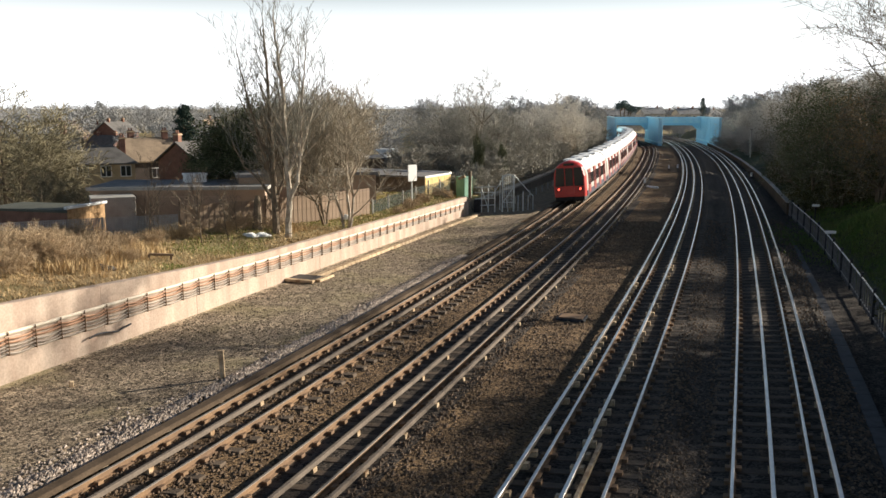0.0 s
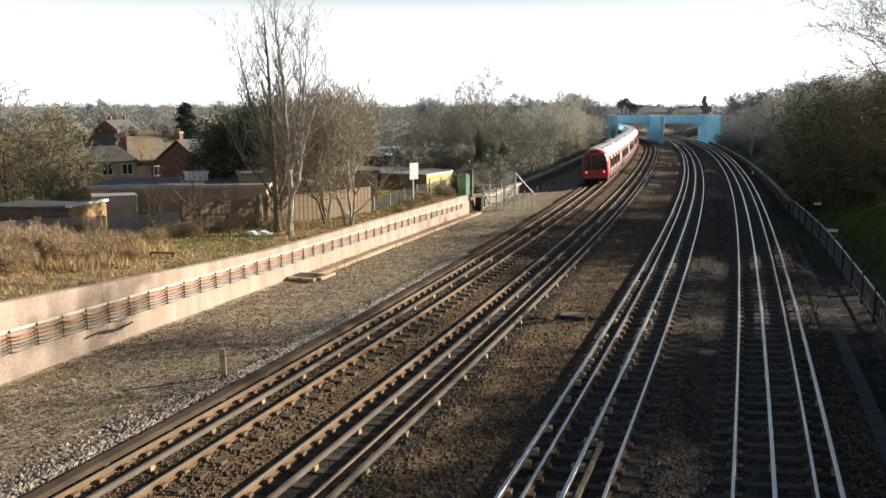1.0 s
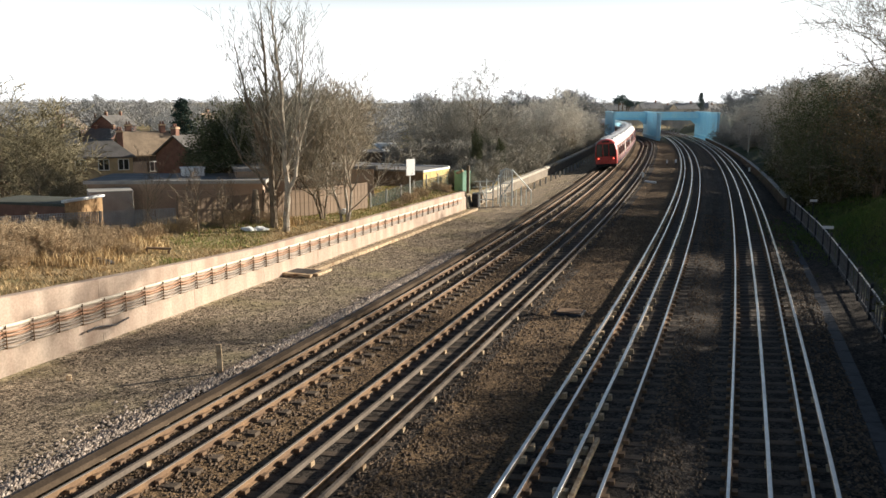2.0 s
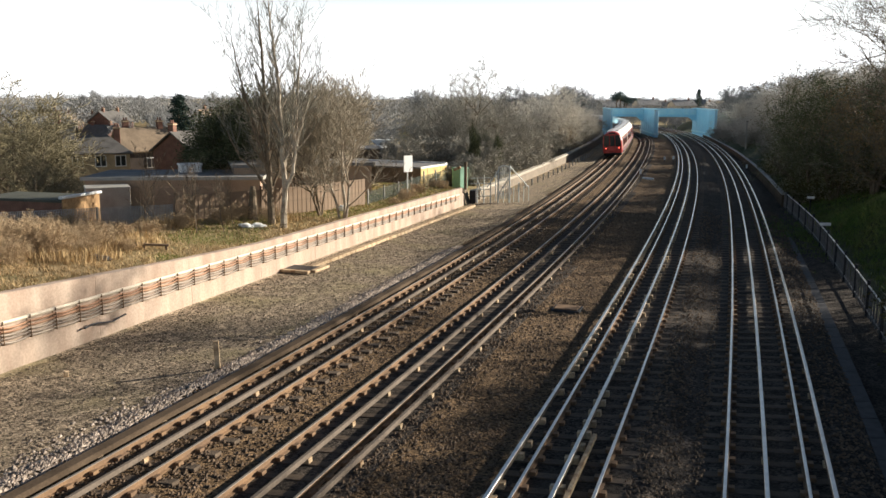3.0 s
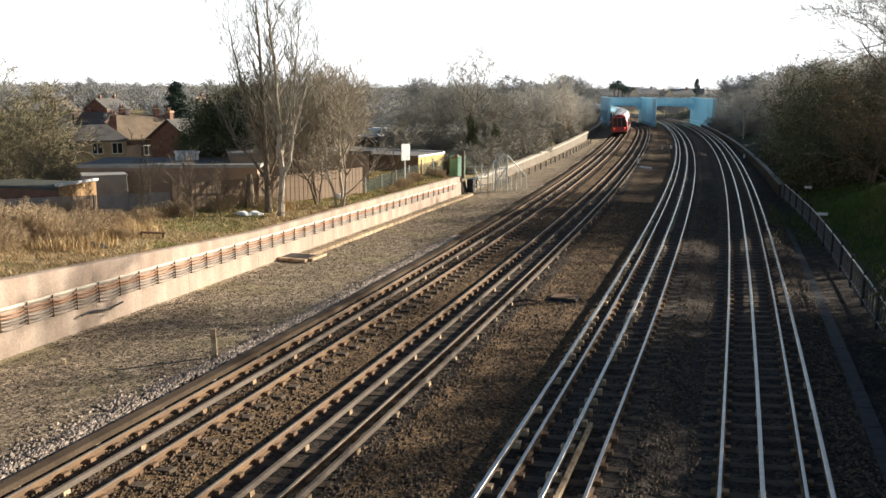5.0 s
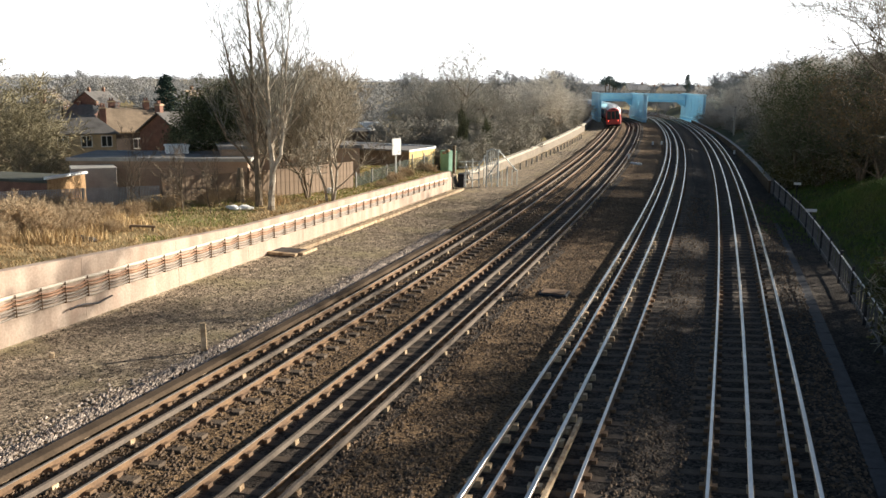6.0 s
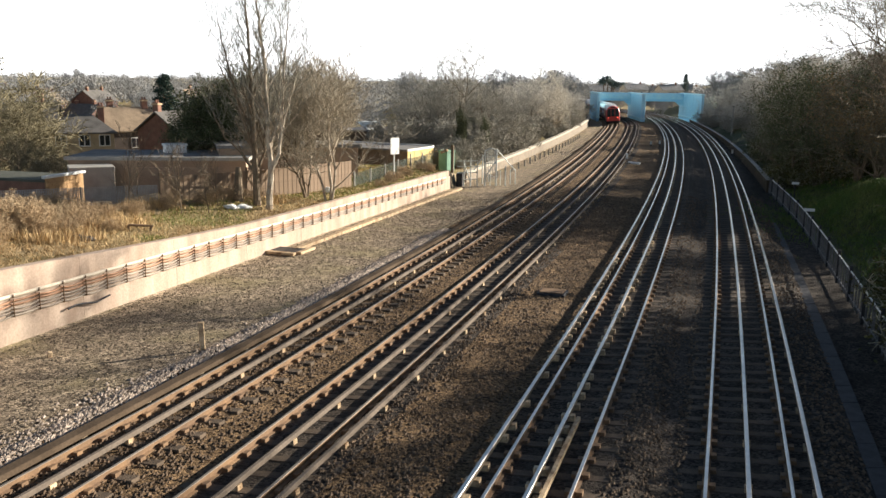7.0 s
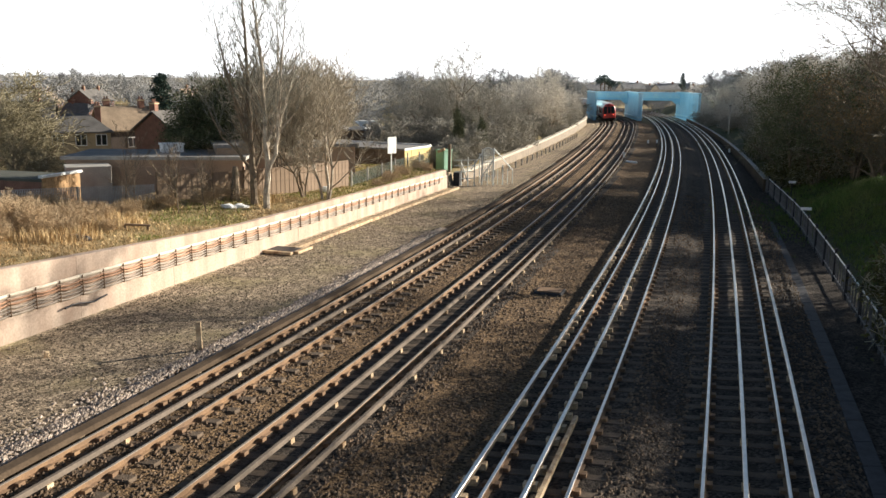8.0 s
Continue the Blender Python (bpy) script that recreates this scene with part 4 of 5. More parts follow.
OVER = tree_thing("tree", bare_tree(104, 14.0, 0.14, spread=0.55, up=0.35, fork=0.36, density=1.2, levels=4, minr=0.010), on_ground(21.8, 37.0), "large bare tree with long arching boughs over the bank", "tree", M_BARK, M_BARK)
TAN = tree_thing("tree", ol, on_ground(27.6, 51.5, 2.0, 0.86), "scrubby bank tree still holding tan dead leaves", "tree", M_BARK, M_TWIG_D, leaf=(*leaves_at(ol[2], rr, 3, 0.07, 0.25), M_LEAF_T), group="bank trees")
brk = bare_tree(67, 2.0, 0.03, spread=0.65, up=0.3, fork=0.02, density=1.1, levels=3, minr=0.012, stems=6, lean=0.35)
SCRUB = tree_thing("shrub", brk, on_ground(26.5, 62), "dark tangled scrub on the shaded bank", "shrub", M_BARK, M_TWIG_Y, "bank scrub", leaf=(*leaves_at(brk[2], rr, 3, 0.06, 0.15), M_LEAF_O))
# unseen scrub row, added beyond the view to keep line D in shade
for i in range(26):
    y = 14 + 12 * i / 26
    put(SCRUB, right_x(y) + rr.uniform(1.6, 3.2), y, rr.uniform(0, 6.28), rr.uniform(1.0, 1.35))
for i in range(85):
    y = 56 + 120 * rr.random() ** 1.2
    # farther scrub uses the lighter brush, its haze coming from the colour
    put(SCRUB if y < 92 else BRUSH, right_x(y) + (1.4 if y < 90 or y > 130 else 3.0) + 9 * rr.random(), y, rr.uniform(0, 6.28), rr.uniform(0.7, 1.5) * (1.0 if y < 90 else 0.7))
# ---- houses and sheds beyond the bank ----
def gable_house(x, y, turn, w, d, z0, eave, ridge, wall, roof, label, chimneys=((0.3, 0.0),), windows=(), hip=0.0, cat="house"):
    """A house with walls, a pitched roof with overhang, chimneys and windows; ridge along its x."""
    h = thing("house", pose(x, y, 0, 0, 0, turn), label, cat)
    bm = solid([(-w / 2, -d / 2, z0), (w / 2, -d / 2, z0), (w / 2, d / 2, z0), (-w / 2, d / 2, z0), (-w / 2, -d / 2, eave), (w / 2, -d / 2, eave), (w / 2, d / 2, eave), (-w / 2, d / 2, eave), (-w / 2 + hip, 0, ridge - 0.12), (w / 2 - hip, 0, ridge - 0.12)],
               [(0, 1, 5, 4), (1, 2, 6, 9, 5) if not hip else (1, 2, 6, 5), (2, 3, 7, 6), (3, 0, 4, 8, 7) if not hip else (3, 0, 4, 7)])
    part("wall", bm, wall, h)
    o, t = 0.35, 0.16
    for s in (-1, 1):
        a = [(-w / 2 - o, s * (d / 2 + o), eave - 0.2), (w / 2 + o, s * (d / 2 + o), eave - 0.2), (w / 2 + o - hip * 1.1, 0, ridge), (-w / 2 - o + hip * 1.1, 0, ridge)]
        part("roof_slope", solid(a + [(p[0], p[1], p[2] + t) for p in a], [(0, 1, 2, 3), (4, 5, 6, 7), (0, 1, 5, 4), (1, 2, 6, 5), (2, 3, 7, 6), (3, 0, 4, 7)]), roof, h)
        if hip:
            a = [(s * (w / 2 + o), -d / 2 - o, eave - 0.2), (s * (w / 2 + o), d / 2 + o, eave - 0.2), (s * (w / 2 + o - hip * 1.1), 0, ridge)]
            part("roof_hip", solid(a + [(p[0], p[1], p[2] + t) for p in a], [(0, 1, 2), (3, 4, 5), (0, 1, 4, 3), (1, 2, 5, 4), (2, 0, 3, 5)]), roof, h)
    for cx, cy in chimneys:
        c = part("chimney", B(cx * w - 0.35, cx * w + 0.35, cy * d - 0.35, cy * d + 0.35, eave, ridge + 1.1, bevel=0.03), M_BRICK_R, h, "red brick chimney stack")
        part("chimney_band", B(cx * w - 0.42, cx * w + 0.42, cy * d - 0.42, cy * d + 0.42, ridge + 0.85, ridge + 1.0, bevel=0.02), M_BRICK_Y, c)
        for e in (-0.16, 0.16):
            bm = bmesh.new()
            cyl(bm, (cx * w + e, cy * d, ridge + 1.08), (cx * w + e, cy * d, ridge + 1.42), 0.11, 0.09)
            part("chimney_pot", bm, M_BRICK_R, c)
    for wx, wz in windows:
        p = part("window", B(wx - 0.6, wx + 0.6, -d / 2 - 0.05, -d / 2 + 0.05, wz, wz + 1.3, bevel=0.01), M_WHITE, h, "white-framed window")
        for e in (-0.28, 0.28):
            part("pane", B(wx + e - 0.23, wx + e + 0.23, -d / 2 - 0.07, -d / 2 - 0.052, wz + 0.1, wz + 1.2), M_GLASS, p)
    return h


gable_house(-39.3, 100, 24, 6.6, 6.0, -5.2, 1.2, 2.9, M_BRICK_Y, M_SLATE, "stock-brick house with a hipped slate roof", ((0.34, 0.0),), ((-2.2, -0.4), (0.2, -0.4), (2.3, -0.4)), hip=2.2)
gable_house(-38.4, 113, 35, 6.4, 6.6, -5.2, 0.7, 3.35, M_SHADEWALL, M_TILE, "house with a steep tan tiled roof and dark gable", ((-0.3, 0.1), (0.35, 0.0)), ((0, -1.5),))
gable_house(-28.9, 101, 70, 6.5, 5.2, -5.2, 1.4, 3.4, M_BRICK_R, M_SLATE, "red-brick house with a slate roof and chimney", ((-0.42, 0.05),), ((1.2, -0.6),))
gable_house(-50, 108, 15, 9, 7, -5.2, 1.4, 4.0, M_RENDER, M_SLATE, "rendered house with a slate roof among trees", ((0.3, 0),), ((-2, -1), (2, -1)))
hrng = random.Random(77)
for i in range(26):
    y = hrng.uniform(180, 310)
    x = hrng.uniform(-0.56, -0.10) * y
    zr = 7.25 - (y / 1539.0) * hrng.uniform(20, 48)
    gable_house(x, y, hrng.choice((0, 20, 70, 90, -25)) + hrng.uniform(-8, 8), hrng.uniform(8, 13), 7, -5.5, zr - 2.9, zr, hrng.choice((M_BRICK_R, M_RENDER, M_BRICK_Y, M_BRICK_R)), hrng.choice((M_TILE, M_SLATE, M_BRICK_R)), "distant suburban house with a pitched roof and chimneys", ((-0.32, 0), (0.32, 0)), ((-2.5, zr - 4.9), (0, zr - 4.9), (2.5, zr - 4.9)))


def flat_hut(name, x, y, turn, w, d, z0, top, wall, roof, label, edge=None, over=0.18, slope=0.0):
    """A flat-roofed hut: walls, an overhanging roof slab, a fascia."""
    h = thing(name, pose(x, y, 0, 0, 0, turn), label, "shed")
    part("wall", B(-w / 2, w / 2, -d / 2, d / 2, z0, top, bevel=0.01), wall, h)
    sh = Matrix.Translation((0, 0, top)) @ Matrix.Rotation(slope, 4, "Y")
    r = part("roof", B(-w / 2 - over, w / 2 + over, -d / 2 - over, d / 2 + over, 0.0, 0.13, bevel=0.01, m=sh), roof, h)
    if edge:
        part("fascia", B(-w / 2 - over - 0.02, w / 2 + over + 0.02, -d / 2 - over - 0.03, -d / 2 - over + 0.02, -0.06, 0.15, m=sh), edge, r, "pale fascia board")
        part("fascia", B(w / 2 + over - 0.02, w / 2 + over + 0.03, -d / 2 - over, d / 2 + over, -0.06, 0.15, m=sh), edge, r, "pale fascia board")
    return h


def brick_courses(h, w, d, z0, top, m, face):
    """Single bricks, proud of the joints, on one wall of a hut."""
    bw, bh, k = 0.46, 0.2, 0
    me = mesh_of(B(-bw / 2 + 0.012, bw / 2 - 0.012, -0.02, 0.012, 0.01, bh - 0.012), "brick", m)
    z = z0
    while z < top - bh:
        n = int((w if face == "front" else d) / bw)
        for i in range(n):
            u = (i + 0.5 + (0.5 if k % 2 and i < n - 1 else 0)) * bw - (w if face == "front" else d) / 2
            b = new("brick", me)
            b.parent = h
            b.matrix_basis = Matrix.Translation((u, -d / 2 - 0.004, z)) if face == "front" else Matrix.Translation((w / 2 + 0.004, u, z)) @ Matrix.Rotation(math.pi / 2, 4, "Z")
        z += bh
        k += 1


SHED = flat_hut("brick_garage", -21.4, 46.1, -15, 5.2, 3.0, -0.8, 1.95, M_BRICK_R, M_MOSSFELT, "brick garage with a mossy felt roof and pale coping", over=0.04)
part("coping", B(2.52, 2.76, -1.62, 1.62, 2.14, 2.28, bevel=0.02), M_WHITE, SHED, "pale coping stone")
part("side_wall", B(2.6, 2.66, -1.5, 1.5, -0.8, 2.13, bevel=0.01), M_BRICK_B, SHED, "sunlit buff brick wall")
brick_courses(SHED, 5.32, 3.0, 0.5, 2.12, M_BRICK_B, "side")
G = flat_hut("garage_row", -16.4, 55.5, 4, 10.5, 5.5, -1.6, 2.38, M_STORE, M_FELT, "long low brown garage block with a flat roof", M_CONC_G)
for i in range(3):
    part("garage_door", B(-4.4 + i * 2.9, -2.0 + i * 2.9, -2.80, -2.74, -1.0, 1.9, bevel=0.02), M_STORE, G, "brown garage door")
flat_hut("brown_store", -9.2, 57.6, 16, 8.8, 4.0, -1.2, 3.0, M_STORE, M_FELT, "long brown-painted store with a flat roof behind trees", M_FELT)
flat_hut("outhouse", -19.6, 51.0, 25, 2.4, 2.0, -0.8, 2.0, M_CONC_G, M_CONC_G, "grey rendered outhouse beside the garages", over=0.03)
flat_hut("roof_hatch", -16.2, 56.4, 30, 1.3, 0.9, 2.5, 2.95, M_WHITE, M_WHITE, "white roof hatch standing on the garage block", over=0.06)
LS = flat_hut("long_shed", -3.75, 69.7, -26.6, 7.5, 4.47, -0.6, 1.98, M_PANEL, M_FELT, "long low workshop with a yellow panelled end and flat roof", over=0.05)
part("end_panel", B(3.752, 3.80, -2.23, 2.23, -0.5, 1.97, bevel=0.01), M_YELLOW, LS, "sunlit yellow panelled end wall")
for e in (-1.1, 0.0, 1.1):
    part("batten", B(3.80, 3.815, e - 0.03, e + 0.03, -0.4, 1.95), M_YELLOW, LS)
part("fascia", B(3.78, 3.84, -2.3, 2.3, 1.98, 2.14, bevel=0.01), M_WHITE, LS, "pale fascia board")
part("roof_edge", B(-3.8, 3.8, 2.1, 2.32, 2.112, 2.2, bevel=0.01), M_WHITE, LS, "pale raised roof edge")
W = flat_hut("workshop", -7.2, 84, 6, 7.5, 5.0, -0.6, 2.55, M_PANEL, M_FELT, "dark workshop with sloping roof lights")
for i in range(2):
    part("roof_light", B(-0.35, 0.35, -1.2, 1.2, 0.0, 0.10, bevel=0.02, m=pose(-0.6 + 2.1 * i, -1.0, 2.9, 18, 0, 28)), M_WHITE, W, "pale sloping roof light")
part("vent_hood", B(1.0, 3.0, -1.0, 0.2, 3.0, 3.4, bevel=0.05), M_WHITE, W, "white vent hood")
flat_hut("green_cabinet", 1.7, 69.0, 46, 0.9, 0.9, 0.0, 1.75, M_GREENB, M_GREENB, "green lineside equipment cabinet", over=0.04)


# ---- fences on the bank ----
def fence_line(pts, label, kind, level, wire=None, half=0.019):
    f = thing("fence", Matrix(), label, "fence")
    for (x0, y0), (x1, y1) in zip(pts, pts[1:]):
        n = max(1, int(math.hypot(x1 - x0, y1 - y0) / 2.4))
        for i in range(n):
            a, b = (x0 + (x1 - x0) * i / n, y0 + (y1 - y0) * i / n), (x0 + (x1 - x0) * (i + 1) / n, y0 + (y1 - y0) * (i + 1) / n)
            za, zb = ground_z(*a), ground_z(*b)
            h = max(0.8, level - (za + zb) / 2)
            L = math.hypot(b[0] - a[0], b[1] - a[1])
            m = Matrix.Translation((a[0], a[1], za)) @ Matrix.Rotation(math.atan2(b[1] - a[1], b[0] - a[0]), 4, "Z") @ Matrix.Shear("XZ", 4, (0, 0))
            part("fence_post", B(-0.045, 0.045, -0.045, 0.045, -0.4, h + 0.12, bevel=0.012, m=m), M_CONC_G if kind == "mesh" else M_PANEL, f)
            if kind == "mesh":
                bm = bmesh.new()
                k = 0
                while k * 0.07 < L - 0.1:
                    x = 0.08 + k * 0.07
                    dz = (zb - za) * x / L
                    box(bm, x - half, x + half, -0.004, 0.004, 0.05 + dz, h + (zb - za) / 2, m=m)
                    k += 1
                for z in [h * j / 10 for j in range(1, 11)]:
                    box(bm, 0, L, -0.004, 0.004, z - 0.008 + (zb - za) / 2, z + 0.008 + (zb - za) / 2, m=m)
                part("mesh_panel", bm, wire, f, "wire mesh")
            else:
                k, w = 0, 0.15
                while (k + 1) * w < L + 0.1:
                    q = new("slat", SLAT)
                    q.parent, q.matrix_basis = f, m @ Matrix.Translation((k * w + 0.075, 0.012 * (k % 2), (zb - za) / 2)) @ Matrix.Diagonal((1, 1, h, 1))
                    k += 1


SLAT = mesh_of(B(-0.084, 0.084, -0.012, 0.012, 0.0, 1.0, bevel=0.006), "slat", M_BOARD)
fence_line([(-30, 32.5), (-19.3, 38.4), (-15.9, 40.0), (-12.8, 41.4)], "grey wire mesh fence on concrete posts in dry grass", "mesh", 2.2, M_GREYMESH)
fence_line([(-12.7, 41.5), (-9.2, 44.6), (-6.7, 47.4), (-4.4, 50.8)], "brown close-boarded timber fence behind trees", "slat", 2.6)
fence_line([(-4.2, 51.1), (-1.9, 60), (0.6, 68)], "dark green wire mesh fence along the bank", "mesh", 1.75, M_MESH, 0.007)

# ---- sign, post and steel gate by the wall's end ----
S = thing("sign_post", pose(-2.1, 58, ground_z(-2.1, 58), 0, 0, 48), "blank white sign board on a slim post", "sign")
SZ = ground_z(-2.1, 58)
part("post", B(-0.04, 0.04, -0.04, 0.04, -0.3, 3.5 - SZ, bevel=0.01), M_GALV, S)
part("board", B(-0.42, 0.42, -0.09, -0.05, 2.42 - SZ, 3.52 - SZ, bevel=0.015), M_WHITE, S, "blank white board")


def build_gate():
    g = thing("steel_access_gate", pose(2.6, 63.4, -0.35, 0, 0, -19), "galvanised steel access gate and handrails beside the line", "gate")
    part("end_post", B(-0.75, -0.55, -0.1, 0.1, 0.0, 3.05, bevel=0.02), M_BARK, g, "dark timber end post")
    part("post_cap", B(-0.5, 0.05, -0.16, 0.1, 2.75, 2.95, bevel=0.03, m=pose(0, 0, 0, 0, -22, 0)), M_INSUL, g, "tan post bracket")
    for x, y, h in ((0.2, 0.2, 1.9), (0.65, 0.4, 2.1), (1.1, 0.6, 1.8), (1.55, 1.0, 2.7), (2.35, 1.4, 2.75), (2.9, 2.0, 1.5), (1.0, 2.4, 2.2)):
        bm = bmesh.new()
        cyl(bm, (x, y, 0), (x, y, h), 0.045, sides=8)
        part("gate_post", bm, M_GALV, g)
    for z in (0.5, 1.0, 1.45, 1.85):
        bm = bmesh.new()
        cyl(bm, (-0.3, 0.1, z), (1.15, 0.62, z + 0.05), 0.035, sides=8)
        part("rail", bm, M_GALV, g)
    bm = bmesh.new()
    arch = [Vector((1.95 - 0.42 * math.cos(math.pi * j / 10), 1.2 - 0.2 * math.cos(math.pi * j / 10), 2.35 + 0.42 * math.sin(math.pi * j / 10))) for j in range(11)]
    rings = []
    for j, c in enumerate(arch):
        q = (arch[min(10, j + 1)] - arch[max(0, j - 1)]).to_track_quat("Z", "Y").to_matrix()
        rings.append([c + q @ Vector((0.05 * math.cos(u * math.pi / 4), 0.05 * math.sin(u * math.pi / 4), 0)) for u in range(8)])
    strip(bm, rings)
    part("hoop", bm, M_GALV, g, "pale hooped steel tube")
    for j in range(1, 10):
        bm = bmesh.new()
        cyl(bm, (arch[j].x, arch[j].y, 0.3), arch[j], 0.024, sides=6)
        part("hoop_bar", bm, M_GALV, g)
    for j in range(4):
        z = 0.7 + 0.5 * j
        bm = bmesh.new()
        cyl(bm, (1.53, 1.0, z), (2.37, 1.4, z), 0.024, sides=6)
        part("hoop_bar", bm, M_GALV, g)
    for a, b in (((2.35, 1.4, 2.7), (3.5, 2.6, 1.1)), ((1.55, 1.0, 2.4), (0.9, 0.4, 1.2)), ((1.55, 1.0, 0.6), (2.35, 1.4, 1.9)), ((0.2, 0.2, 1.7), (0.65, 0.4, 0.3))):
        bm = bmesh.new()
        cyl(bm, a, b, 0.04, sides=8)
        part("brace", bm, M_GALV, g)
    for i in range(7):
        bm = bmesh.new()
        x = 1.6 + i * 0.3
        cyl(bm, (x, 1.0 + i * 0.35, 0.0), (x, 1.0 + i * 0.35, 1.15), 0.03, sides=6)
        part("baluster", bm, M_GALV, g)
    part("cabinet", B(-0.35, 0.1, 0.0, 0.4, 0.0, 0.95, bevel=0.02), M_IRON, g, "dark equipment cabinet")


build_gate()


# row of hazy roofs, a conifer and a pine on the hill beyond the bridge
for i in range(9):
    u, y = 0.197 + 0.0135 * i, 415 + 14 * (i % 3)
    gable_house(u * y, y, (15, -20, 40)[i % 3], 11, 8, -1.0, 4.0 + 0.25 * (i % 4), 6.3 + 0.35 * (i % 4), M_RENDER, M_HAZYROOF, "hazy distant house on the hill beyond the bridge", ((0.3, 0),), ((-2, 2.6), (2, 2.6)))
# ---- right-hand fence, walkway edge and markers ----
def build_right_fence():
    f = thing("iron_fence", Matrix(), "dark iron paling fence with a worn top rail", "fence")
    me = mesh_of(B(-0.03, 0.03, -0.012, 0.012, 0.05, 1.15, bevel=0.004), "paling", M_FENCE)
    y, i, rng = 18.0, 0, random.Random(5)
    prev = None
    while y < 62:
        x = right_x(y)
        d = math.atan2(right_x(y + 0.5) - x, 0.5)
        z = ground_z(x, y)
        p = new("paling", me)
        p.parent = f
        p.matrix_basis = pose(x, y, z, rng.uniform(-2, 2), rng.uniform(-2, 2), -math.degrees(d))
        if i % 6 == 0:
            part("post", B(-0.05, 0.05, -0.05, 0.05, -0.3, 1.32, bevel=0.01, m=pose(x, y, z, 0, 0, -math.degrees(d))), M_IRON, f)
            if prev:
                for h in (0.25, 1.12):
                    bm = bmesh.new()
                    cyl(bm, (prev[0], prev[1], prev[2] + h), (x, y, z + h), 0.03, sides=6)
                    part("rail", bm, M_GALV if h > 1 else M_FENCE, f)
            prev = (x, y, z)
        y += 0.5
        i += 1
    w = thing("low_parapet", Matrix(), "low dark parapet along the far side of the line", "parapet wall")
    y = 62.0
    while y < 170:
        rings = []
        for q in (y + 0.01, y + 5.99):
            x = right_x(q)
            rings.append([(x - 0.12, q, -0.8), (x + 0.12, q, -0.8), (x + 0.12, q, 0.42), (x + 0.15, q, 0.44), (x + 0.15, q, 0.52), (x - 0.15, q, 0.52), (x - 0.15, q, 0.44), (x - 0.12, q, 0.42)])
        s = part("wall_section", strip(bmesh.new(), rings), M_OLDBOARD, w)
        rings = [[(right_x(q) - 0.17, q, 0.523), (right_x(q) + 0.17, q, 0.523), (right_x(q) + 0.17, q, 0.58), (right_x(q) - 0.17, q, 0.58)] for q in (y + 0.01, y + 5.99)]
        part("coping", strip(bmesh.new(), rings), M_CONC_G, s, "grey concrete coping")
        y += 6
    t = thing("cable_trough", Matrix(), "dark cable trough beside the last line", "cable trough")
    y = 10.0
    while y < 60:
        rings = []
        for q in (y + 0.01, y + 1.19):
            x = right_x(q) - 1.5
            rings.append([(x - 0.2, q, -0.5), (x + 0.2, q, -0.5), (x + 0.2, q, -0.24), (x - 0.2, q, -0.24)])
        part("trough_lid", strip(bmesh.new(), rings), M_IRON, t)
        y += 1.2


build_right_fence()


def marker(x, y, z, w, h, turn, label, up=1.0):
    m = thing("lineside_marker", pose(x, y, z, 0, 0, turn), label, "marker")
    part("stake", B(-0.03, 0.03, -0.03, 0.03, -0.2, up, bevel=0.008), M_IRON, m)
    part("plate", B(-w / 2, w / 2, -0.06, -0.032, up - h, up, bevel=0.01), M_WHITE, m, "white plate")


marker(20.2, 44.6, -0.2, 0.55, 0.16, -10, "small white marker plate by the iron fence", 1.16)
marker(23.85, 55.0, 0.0, 0.45, 0.16, -10, "small white marker plate at the fence end", 1.2)
marker(28.2, 104, -0.3, 0.22, 0.4, -10, "short white marker between the lines", 0.9)
marker(27.3, 104.6, -0.3, 0.2, 0.4, -10, "short white marker between the lines", 0.8)
marker(32.8, 92, -0.3, 0.2, 0.4, -10, "short white marker beside the line", 0.8)
marker(19.4, 83, -0.3, 0.2, 0.5, -10, "pale stake by a concrete block", 1.0)

bm = B(-0.55, 0.55, -0.25, 0.25, -0.1, 0.22, bevel=0.06)
ob = part("concrete_block", bm, M_WHITE)
ob.matrix_basis = pose(19.7, 81.2, -0.2, 0, 4, -20)
tagged(ob, "pale concrete block lying between the lines", "block")

tel = thing("telegraph_pole", pose(44.6, 126, 0), "grey wooden pole on the shaded bank", "pole")
bm = bmesh.new()
cyl(bm, (0, 0, -0.5), (0, 0, 4.2), 0.13, 0.10)
part("shaft", bm, M_CONC_G, tel)
part("pole_cap", B(-0.14, 0.14, -0.14, 0.14, 4.18, 4.28, bevel=0.03), M_IRON, tel)

# timber stake with its long shadow, stubs, lids and rubbish beside the lines
bm = B(-0.075, 0.075, -0.06, 0.06, -0.25, 0.82, bevel=0.012)
ob = part("timber_stake", bm, M_INSUL)
ob.matrix_basis = pose(-6.28, 23.7, -0.34, 0, -1.5, 12)
tagged(ob, "weathered timber stake in the stones", "stake")
bm = B(-0.06, 0.06, -0.06, 0.06, -0.2, 0.16, bevel=0.02)
ob = part("timber_stub", bm, M_INSUL)
ob.matrix_basis = pose(-10.3, 23.0, -0.36, 0, 8, 30)
tagged(ob, "short broken stake in the stones", "stake")
H1 = thing("hatch_cover", pose(4.6, 30.0, -0.13, 0, 0, -20), "dark steel hatch cover in the ballast", "hatch")
part("frame", B(-0.5, 0.5, -0.42, 0.42, -0.1, 0.05, bevel=0.015), M_IRON, H1)
part("lid", B(-0.42, 0.42, -0.34, 0.34, 0.05, 0.085, bevel=0.01), M_RUST, H1)
P1 = thing("cable_pit", pose(-6.15, 38.2, -0.34, 0, 0, -20), "open cable pit with loose pale boards beside it", "pit")
